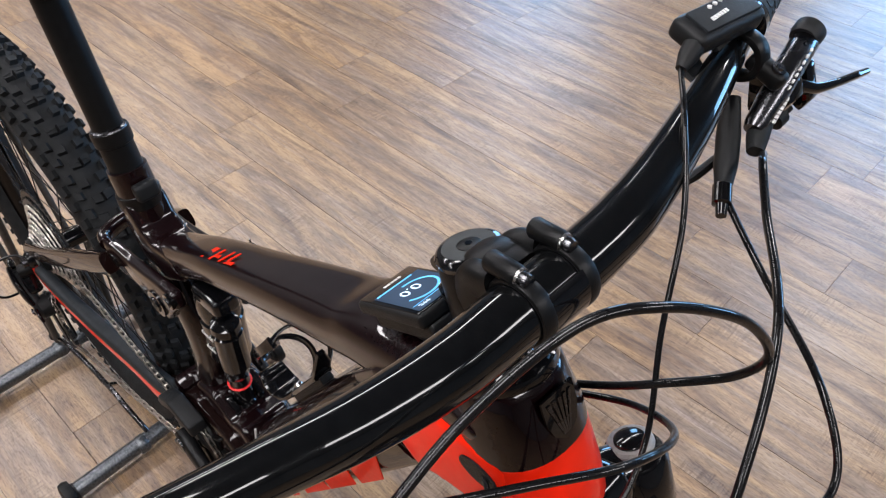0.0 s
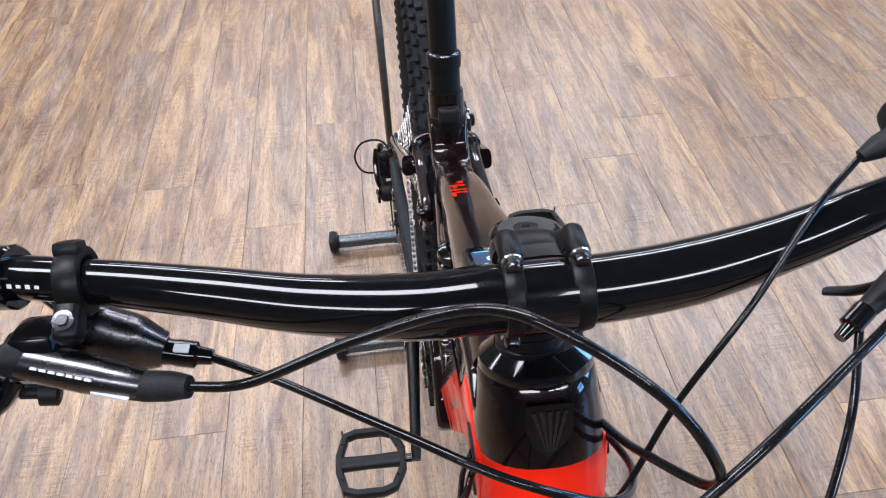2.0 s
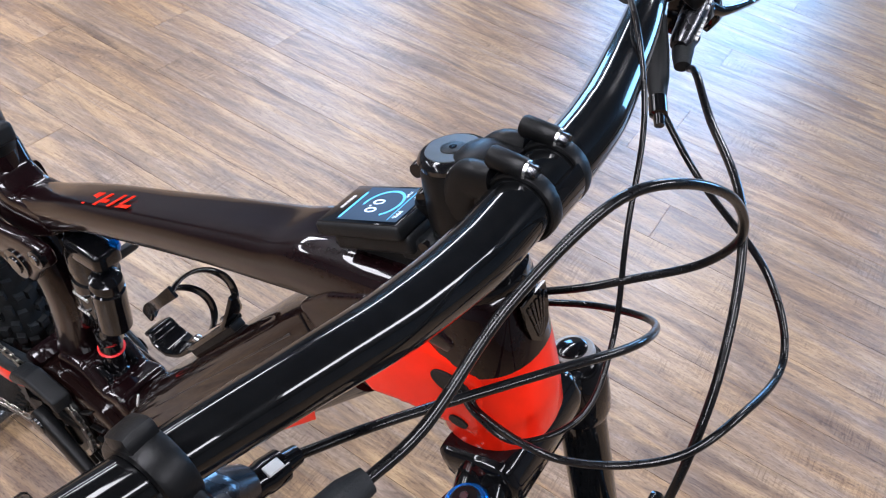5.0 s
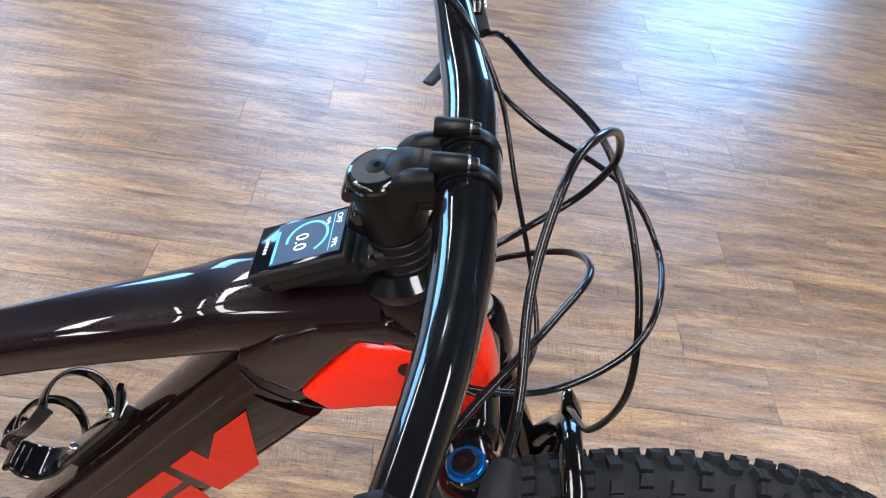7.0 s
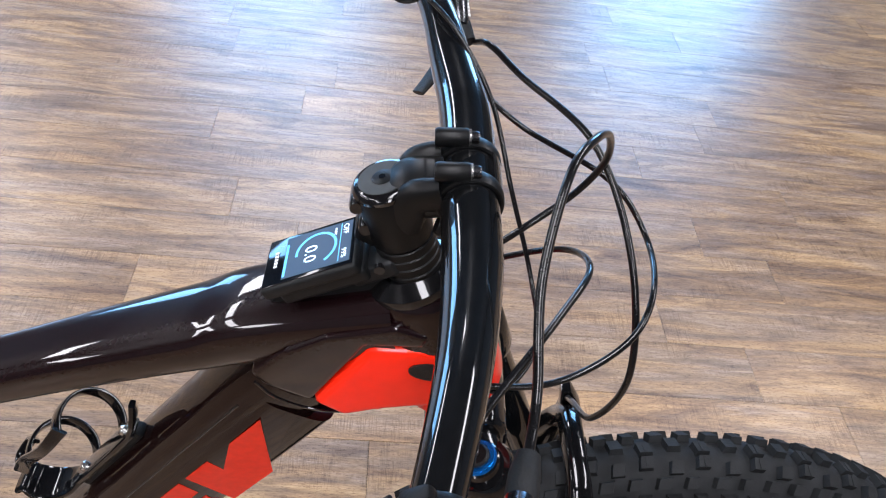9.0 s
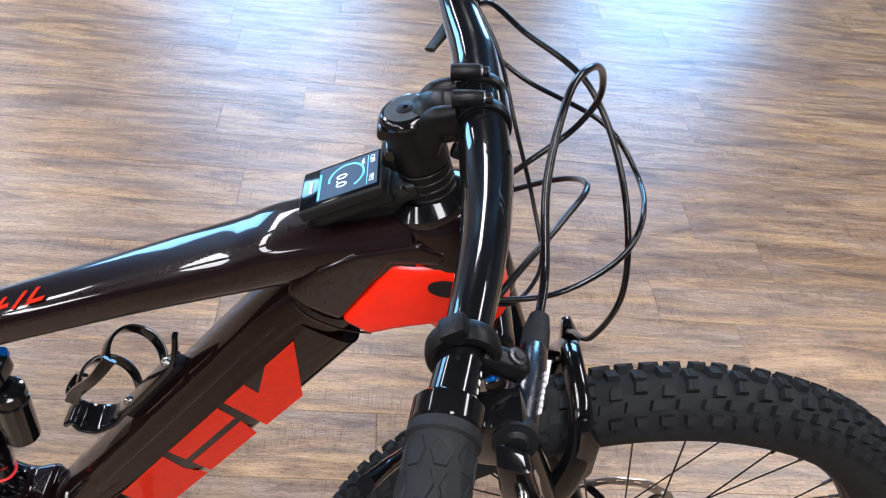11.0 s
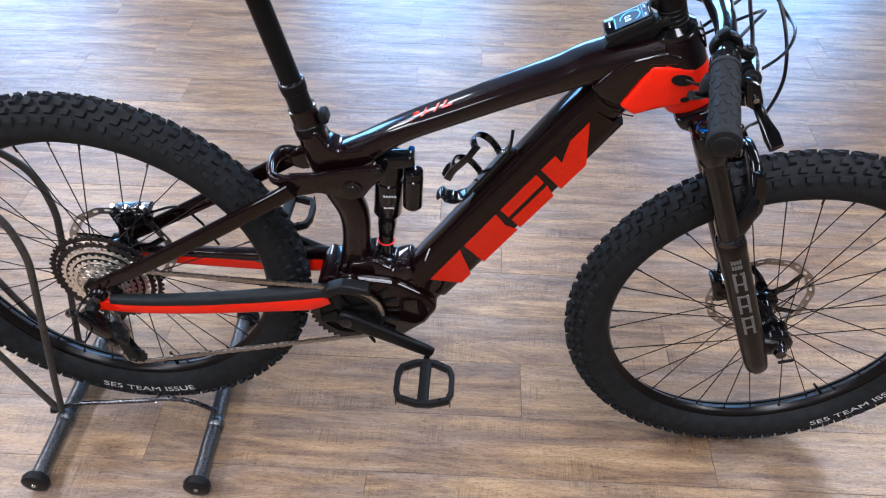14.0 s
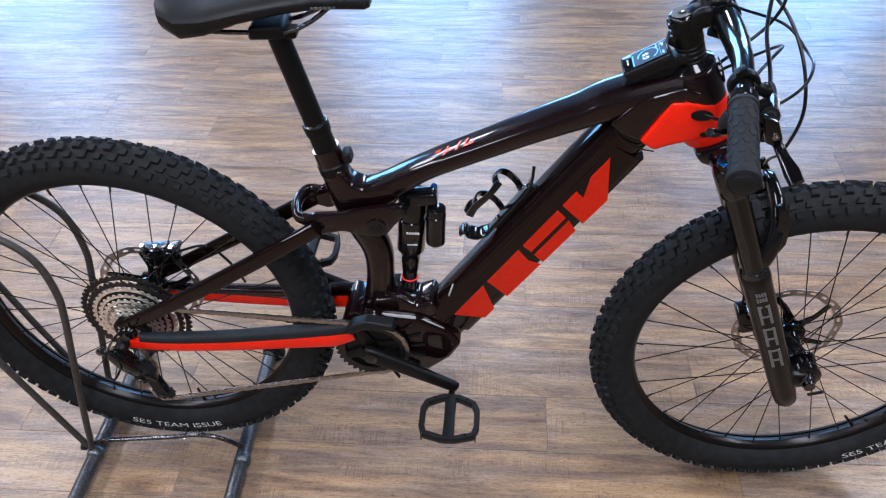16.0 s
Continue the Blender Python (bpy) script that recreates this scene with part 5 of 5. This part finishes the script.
cranks = part("crankset", toothed(34, 0.0700, 0.0055, 0.052, 0), M["darksteel"], bike, "black chainring with two crank arms")
cranks.matrix_basis = Matrix.Translation(BB + Vector((0, -0.056, 0)))
sp = bmesh.new()
for k in range(4):
    a = 2 * math.pi * k / 4 + 0.4
    sweep([(0.018 * math.cos(a), 0, 0.018 * math.sin(a)), (0.055 * math.cos(a), 0, 0.055 * math.sin(a))], 0.003, [0.014, 0.008], 3, 10, sp)
part("chainring_spider", sp, M["black"], cranks, "black chainring spider")
CR = Vector((0.149, 0, -0.066))
for sgn, name in ((-1, "right"), (1, "left")):
    e = BB + (CR if sgn < 0 else -CR)
    a0, a1 = BB + Vector((0, 0.070 * sgn, 0)) - (BB + Vector((0, -0.056, 0))), e + Vector((0, 0.080 * sgn, 0)) - (BB + Vector((0, -0.056, 0)))
    t = (a1 - a0)
    arm = part("crank_arm", swept([a0 - t * 0.10, a0 + t * 0.02, a0 + t * 0.5, a0 + t * 0.96, a0 + t * 1.07], [0.009, 0.0105, 0.0085, 0.0075, 0.006], [0.013, 0.0175, 0.0145, 0.0130, 0.010], 3.0, 20), M["black"], cranks, "matt black crank arm")
    part("crank_bolt", lathe(a0 + Vector((0, 0.007 * sgn, 0)), a0 + Vector((0, 0.013 * sgn, 0)), [(0, 0.013), (0.8, 0.012), (1, 0.008)], 20), M["gloss"], cranks)
# chain guide
guide = part("chain_guide", slab([(0.412, 0.452), (0.424, 0.472), (0.452, 0.484), (0.500, 0.476), (0.504, 0.458), (0.478, 0.466), (0.448, 0.464), (0.424, 0.448)], -0.074, -0.050, 0.004, 3), M["plastic"], bike, "black plastic chain guide above the chainring")


def pedal(sgn):
    e = BB + (CR if sgn < 0 else -CR)
    root = part("pedal", rod((0, 0, 0), (0, 0.105 * sgn, 0), 0.0065), M["gloss"], bike, "black platform pedal with open windows")
    root.matrix_basis = Matrix.Translation(e + Vector((0, 0.086 * sgn, -0.013 if sgn < 0 else -0.004)))
    y0, y1 = 0.018 * sgn, 0.104 * sgn
    outl = [(-0.016, y0 - 0.003 * sgn), (-0.044, y0 + 0.010 * sgn), (-0.050, y0 + 0.026 * sgn), (-0.050, y1 - 0.022 * sgn), (-0.044, y1 - 0.006 * sgn), (-0.012, y1 + 0.003 * sgn),
            (0.012, y1 + 0.003 * sgn), (0.044, y1 - 0.006 * sgn), (0.050, y1 - 0.022 * sgn), (0.050, y0 + 0.026 * sgn), (0.044, y0 + 0.010 * sgn), (0.016, y0 - 0.003 * sgn)]
    loop = [Vector((x, y, 0)) for x, y in outl]
    dense = []
    for p, q in zip(loop, loop[1:] + loop[:1]):
        for k in range(3):
            dense.append(p.lerp(q, k / 3))
    part("pedal_frame", sweep(dense, 0.0055, 0.0085, 4, 12, closed=True, lateral=(1, 0, 0)), M["plastic"], root, "black pedal cage")
    part("pedal_core", swept([(0, y0, 0), (0, (y0 + y1) / 2, 0), (0, y1, 0)], [0.011, 0.010, 0.011], [0.0085, 0.0075, 0.0085], 3, 16, lateral=(1, 0, 0)), M["plastic"], root)
    for x in (-0.049, -0.030, 0.030, 0.049):
        for y in (y0 + 0.004 * sgn, y1 - 0.002 * sgn):
            if abs(x) < 0.04 or y == y1 - 0.002 * sgn:
                part("pedal_pin", lathe((x, y, -0.0115), (x, y, 0.0115), [(0, 0.0015), (1, 0.0015)], 8), M["gunmetal"], root)


pedal(-1)
pedal(1)

cass = new("cassette", mesh_of(lathe((0, -0.0715, 0), (0, -0.0745, 0), [(0, 0.013), (1, 0.010)], 20), "cassette", M["darksteel"]))
cass.parent = bike
cass.location = (RA[0], 0, RA[1])
tagged(cass, "twelve-speed cassette of nickel cogs with a black largest cog")
for k in range(12):
    n = [51, 45, 39, 33, 28, 24, 21, 18, 16, 14, 12, 10][k]
    r = n * 0.00206 + 0.001
    part("cog", toothed(n, r, 0.0042, max(r - (0.012 if k < 2 else 0.0085), 0.010), -0.0275 - 0.0037 * k, 0.0010), M["darksteel"] if k < 2 else M["cog"], cass, "black large cog" if k < 2 else "nickel cog")
body = lathe((0, -0.026, 0), (0, -0.070, 0), [(0, 0.070), (0.05, 0.072), (0.3, 0.050), (0.6, 0.030), (1, 0.012)], 28)
part("freehub", body, M["darksteel"], cass)
# derailleur
der = part("rear_derailleur", block(basis((-0.018, -0.088, 0.376), (0.55, 0, -0.83), (0, 1, 0)), 0.052, 0.026, 0.030, 0.009, 3), M["gloss"], bike, "black rear derailleur with a long cage")
part("hanger_bolt", lathe((-0.014, -0.070, 0.402), (-0.014, -0.098, 0.402), [(0, 0.013), (0.8, 0.012), (1, 0.008)], 18), M["black"], der, "black mounting bolt")
part("derailleur_knuckle", lathe((0.012, -0.070, 0.334), (0.012, -0.106, 0.334), [(0, 0.018), (0.2, 0.021), (0.8, 0.020), (1, 0.013)], 22), M["plastic"], der, "round black clutch housing")
part("parallelogram", swept([(-0.030, -0.098, 0.398), (-0.014, -0.100, 0.368), (0.010, -0.096, 0.340)], 0.009, 0.013, 3, 14), M["plastic"], der)
part("cable_arm", swept([(-0.040, -0.098, 0.394), (-0.052, -0.096, 0.398), (-0.058, -0.094, 0.392)], 0.006, 0.007, 2.5, 12), M["gloss"], der)
for yy in (-0.071, -0.085):
    part("cage_plate", slab([(0.004, 0.350), (0.022, 0.346), (0.030, 0.300), (0.040, 0.262), (0.030, 0.248), (0.016, 0.254), (0.008, 0.300)], yy - 0.0015, yy + 0.0015, 0.0008, 1), M["plastic"], der, "black derailleur cage plate")
for px, pz in ((0.012, 0.334), (0.028, 0.262)):
    wheel_bm = toothed(13, 0.0235, 0.0035, 0.004, 0, 0.0025)
    jw = part("jockey_wheel", wheel_bm, M["plastic"], der, "black toothed jockey wheel")
    jw.location = (px, -0.078, pz)

for q, rr in (((-0.030, -0.106, 0.400), 0.0055), ((0.006, -0.106, 0.352), 0.0050), ((0.012, -0.108, 0.334), 0.0065), ((0.028, -0.088, 0.262), 0.0050)):
    part("derailleur_bolt", lathe(q, Vector(q) + Vector((0, -0.004, 0)), [(0, rr), (0.7, rr), (0.75, rr * 0.5), (1, rr * 0.45)], 14), M["gunmetal"], der, "dark polished bolt head")
part("outer_link", swept([(-0.036, -0.104, 0.404), (-0.018, -0.108, 0.386), (0.002, -0.107, 0.362), (0.012, -0.104, 0.348)], [0.004, 0.005, 0.005, 0.004], [0.010, 0.012, 0.011, 0.008], 3, 14), M["gloss"], der, "glossy black outer link plate")
part("clutch_lever", swept([(0.022, -0.106, 0.344), (0.034, -0.107, 0.340), (0.040, -0.106, 0.330)], 0.003, 0.005, 2.6, 12), M["gloss"], der)

# chain: alternate links along the upper run, round the ring, and the lower run
CY = -0.056


def chain_path():
    pts = []
    rc = 0.066
    c0 = Vector((RA[0], -0.046, RA[1]))
    for k in range(9):
        a = radians(250 - 160 * k / 8)
        pts.append(c0 + Vector((0.045 * math.cos(a), 0, 0.045 * math.sin(a))))
    for k in range(13):
        a = radians(93 - 183 * k / 12)
        pts.append(Vector((BB.x + rc * math.cos(a), CY, BB.z + rc * math.sin(a))))
    for k in range(7):
        a = radians(-80 - 150 * k / 6)
        pts.append(Vector((0.028 + 0.021 * math.cos(a), -0.078, 0.262 + 0.021 * math.sin(a))))
    for k in range(5):
        a = radians(-40 + 80 * k / 4)
        pts.append(Vector((0.012 + 0.021 * math.cos(a), -0.078, 0.334 + 0.021 * math.sin(a))))
    return pts + [pts[0]]


def link_mesh(wide):
    bm = bmesh.new()
    for s in (-1, 1):
        yy = s * (0.0027 if wide else 0.0017)
        prof = []
        for k in range(12):
            a = 2 * math.pi * k / 12
            cx = 0.00635 if math.cos(a) > 0 else -0.00635
            prof.append((cx + 0.0040 * math.cos(a), 0.0040 * math.sin(a) * 1.0))
        f0 = [bm.verts.new((x, yy - 0.0005, z)) for x, z in prof]
        f1 = [bm.verts.new((x, yy + 0.0005, z)) for x, z in prof]
        bm.faces.new(f0)
        bm.faces.new(f1)
        for k in range(12):
            bm.faces.new((f0[k], f0[(k + 1) % 12], f1[(k + 1) % 12], f1[k]))
    if wide:
        for x in (-0.00635, 0.00635):
            rod((x, -0.0033, 0), (x, 0.0033, 0), 0.0024, 8, bm)
    return mesh_of(bm, "chain_link", M["chain"])


chain = part("chain", rod((0.24, -0.051, 0.4725), (0.2412, -0.051, 0.4725), 0.001, 6), M["chain"], bike, "oily steel roller chain")
LINKS = [link_mesh(True), link_mesh(False)]
path = chain_path()
seglen = [(b - a).length for a, b in zip(path, path[1:])]
total, pos, count = sum(seglen), 0.0, 0
acc = np.concatenate([[0], np.cumsum(seglen)])


def path_at(s):
    i = min(int(np.searchsorted(acc, s, side="right")) - 1, len(seglen) - 1)
    return path[i].lerp(path[i + 1], (s - acc[i]) / max(seglen[i], 1e-9))


while pos + 0.0127 < total:
    p, q = path_at(pos), path_at(pos + 0.0127)
    link = new("chain_link", LINKS[count % 2])
    link.parent = chain
    link.matrix_basis = basis((p + q) / 2, q - p, (0, 1, 0))
    pos, count = pos + 0.0127, count + 1

# ---- bottle cage ----
CB = Vector((0.700, 0, 0.690)) + V * 0.005 + U * 0.012


def cage_arc(u0, u1, deg0, deg1, wide, n=22, r=0.028):
    """A strip round the bottle, u along the tube, turned from the tube side outwards, bulging wide to the left."""
    pts = []
    for k in range(n):
        f = k / (n - 1)
        a = radians(deg0 + (deg1 - deg0) * f)
        pts.append(CB + U * (u0 + (u1 - u0) * f) + V * (r - r * math.cos(a)) + Vector((0, wide * math.sin(a), 0)))
    return pts


cage = part("bottle_cage", swept([CB - U * 0.055, CB - U * 0.03, CB + U * 0.02, CB + U * 0.050], [0.010, 0.012, 0.012, 0.010], 0.0036, 4, 16), M["gloss"], bike, "glossy black side-loading bottle cage on the down tube")
part("cage_base", block(basis(CB - V * 0.006, U, (0, 1, 0)), 0.105, 0.014, 0.008, 0.002), M["plastic"], cage, "matt black spacer under the cage")
part("cage_foot", swept([CB - U * 0.048, CB - U * 0.066 + V * 0.001, CB - U * 0.083 + V * 0.010, CB - U * 0.090 + V * 0.024, CB - U * 0.088 + V * 0.034, CB - U * 0.098 + V * 0.037], [0.010, 0.014, 0.017, 0.017, 0.015, 0.013], 0.0028, 4, 16), M["gloss"], cage, "curved glossy foot of the bottle cage")
low_arm, high_arm = cage_arc(-0.024, -0.028, 8, 205, 0.030), cage_arc(0.027, 0.030, 8, 215, 0.032)
part("cage_arm", sweep(low_arm, 0.0058, 0.0020, 4, 12, lateral=U), M["gloss"], cage, "black curved cage arm")
part("cage_arm", sweep(high_arm, 0.0062, 0.0020, 4, 12, lateral=U), M["gloss"], cage, "black curved cage arm")
e0, e1 = low_arm[-1], high_arm[-1]
part("cage_strut", swept([e1 + U * 0.006, e1.lerp(e0, 0.35) + Vector((0, -0.008, 0)), e0 + Vector((0, -0.006, 0)), e0 - U * 0.022 - V * 0.004 + Vector((0, -0.003, 0))], [0.0062, 0.0052, 0.0062, 0.0066], 0.0020, 4, 12, lateral=V), M["gloss"], cage, "black strut joining the cage arms")
part("cage_return", swept([e0 - U * 0.022 - V * 0.004, e0 - U * 0.026 + Vector((0, 0.012, 0)), e0 - U * 0.014 + Vector((0, 0.022, 0)) , e0 + Vector((0, 0.014, 0))], [0.006, 0.005, 0.0045, 0.0045], 0.0018, 4, 12, lateral=V), M["gloss"], cage, "small return loop of the cage strut")
part("cage_lip", swept([CB + U * 0.044, CB + U * 0.062 + V * 0.006, CB + U * 0.080 + V * 0.016], [0.011, 0.010, 0.004], 0.0026, 4, 14), M["gloss"], cage, "pointed upper lip of the cage")
for du in (-0.036, 0.040):
    part("cage_bolt", lathe(CB + U * du + V * 0.003, CB + U * du + V * 0.0075, [(0, 0.005), (0.7, 0.0045), (1, 0.003)], 14), M["steel"], cage, "bright cage bolt")

# ---- floor stand ----
stand = tagged(new("bicycle_stand"), "hammered grey steel floor stand holding the rear bicycle wheel", "bicycle stand")
SZ = 0.029
for x, y0, y1 in ((-0.188, -0.215, 0.235), (0.142, -0.207, 0.240)):
    barp = part("foot_bar", rod((x, y0, SZ), (x * 0.97 - 0.004, y1, SZ), 0.0155, 24), M["stand"], stand, "hammered grey steel foot bar")
    for y, d in ((y0, -1), (y1, 1)):
        part("end_cap", lathe((x, y + 0.020 * d * -0.4, SZ), (x, y + 0.018 * d, SZ), [(0, 0.0165), (0.15, 0.0170), (0.2, 0.0250), (0.5, 0.0285), (0.85, 0.0265), (0.95, 0.019), (1, 0.012)], 26), M["plastic"], barp, "round black rubber end foot")
        part("cap_rivet", lathe((x, y + 0.017 * d, SZ), (x, y + 0.0195 * d, SZ), [(0, 0.006), (1, 0.004)], 12), M["steel"], barp, "bright rivet in the rubber foot")
    for sg in (-1, 1):
        part("weld_ring", lathe((x, 0.066 * sg - 0.010, SZ), (x, 0.066 * sg + 0.010, SZ), [(0, 0.0165), (0.2, 0.0185), (0.8, 0.0185), (1, 0.0165)], 22), M["stand"], barp)
for sg in (-1, 1):
    y = 0.062 * sg
    part("wheel_hoop", swept([(-0.192, y, 0.050), (-0.168, y, 0.180), (-0.138, y, 0.330), (-0.112, y, 0.460), (-0.104, y, 0.520), (-0.112, y, 0.590), (-0.140, y, 0.635), (-0.190, y, 0.665),
                              (-0.260, y, 0.680), (-0.330, y, 0.665), (-0.360, y, 0.610), (-0.345, y, 0.520), (-0.290, y, 0.330), (-0.225, y, 0.130), (-0.200, y, 0.055)], 0.0068, seg=14, n=6), M["standbar"], stand, "grey-brown bent steel wheel hoop")
    part("side_wire", swept([(-0.186, y * 0.95, 0.058), (-0.150, y * 0.92, 0.070), (-0.070, y * 0.85, 0.076), (0.000, y * 0.85, 0.086), (0.050, y * 0.86, 0.098), (0.095, y * 0.86, 0.092), (0.128, y * 0.80, 0.066), (0.141, y * 0.76, 0.052)], 0.0050, seg=12), M["gunmetal"], stand, "bent bright steel wire beside the tyre")
    part("hoop_bolt", lathe((-0.212, y, 0.052), (-0.200, y, 0.052), [(0, 0.010), (0.7, 0.010), (1, 0.007)], 14), M["plastic"], stand, "black bolt head at the hoop base")
part("cross_wire", swept([(0.020, -0.052, 0.086), (0.010, -0.025, 0.060), (0.008, 0, 0.0475), (0.010, 0.025, 0.060), (0.020, 0.052, 0.086)], 0.0042, seg=10, lateral=(1, 0, 0)), M["steel"], stand, "bent wire under the tyre")

# ---- floor ----
PW, PL, Y_OFF = 0.152, 1.22, 0.0075
floor = tagged(new("floor", mesh_of(block(Matrix.Translation((0, 0.5, -0.053)), X1 - X0 + 0.3, WALL_Y - Y0 + 0.3, 0.10, 0), "floor", M["under"], False)),
               "brown and grey wood-look vinyl plank floor with a soft sheen", "floor", kind="structure")
KNOWN = {0: 0.811, 9: 0.475, 11: 0.788, 12: 0.460, 14: 0.778, -3: -0.305, -4: 0.300, -5: -0.505, 3: -0.450, -2: 0.480, 6: -0.470, 7: -0.640}
rng = random.Random(11)
gap = 0.0003


def plank_mesh(length):
    bm = bmesh.new()
    L, W, b = length / 2 - gap, PW / 2 - gap, 0.0006
    lo = [bm.verts.new((x, y, -0.004)) for x, y in ((-L, -W), (L, -W), (L, W), (-L, W))]
    mi = [bm.verts.new((x, y, -b)) for x, y in ((-L, -W), (L, -W), (L, W), (-L, W))]
    hi = [bm.verts.new((x, y, 0)) for x, y in ((-L + b, -W + b), (L - b, -W + b), (L - b, W - b), (-L + b, W - b))]
    bm.faces.new(hi)
    for r, s in ((lo, mi), (mi, hi)):
        for k in range(4):
            bm.faces.new((r[k], r[(k + 1) % 4], s[(k + 1) % 4], s[k]))
    return mesh_of(bm, "plank", M["plank"], False)


PLANK = plank_mesh(PL)
rest_v, rest_f = [], []
rows = range(int((Y0 - Y_OFF) // PW), int((WALL_Y - Y_OFF) // PW) + 1)
near = 0
for r in rows:
    j0 = KNOWN.get(r, rng.uniform(-0.6, 0.6))
    yc = Y_OFF + PW * (r + 0.5)
    for n in range(-6, 7):
        xc = j0 + PL * (n + 0.5)
        if xc + PL / 2 < X0 or xc - PL / 2 > X1:
            continue
        if -2.6 < xc < 3.4 and -1.6 < yc < 3.4 and near < 300:
            ob = new("plank", PLANK)
            ob.parent = floor
            ob.location = (xc, yc, 0)
            near += 1
        else:
            L, W, k = PL / 2 - gap, PW / 2 - gap, len(rest_v)
            rest_v += [(xc - L, yc - W, 0), (xc + L, yc - W, 0), (xc + L, yc + W, 0), (xc - L, yc + W, 0)]
            rest_f.append((k, k + 1, k + 2, k + 3))
me = bpy.data.meshes.new("far_planks")
me.from_pydata(rest_v, [], rest_f)
me.materials.append(M["plank"])
far = new("far_planks", me)
far.parent = floor
tagged(far, "wood-look vinyl planks further off", kind="stuff")
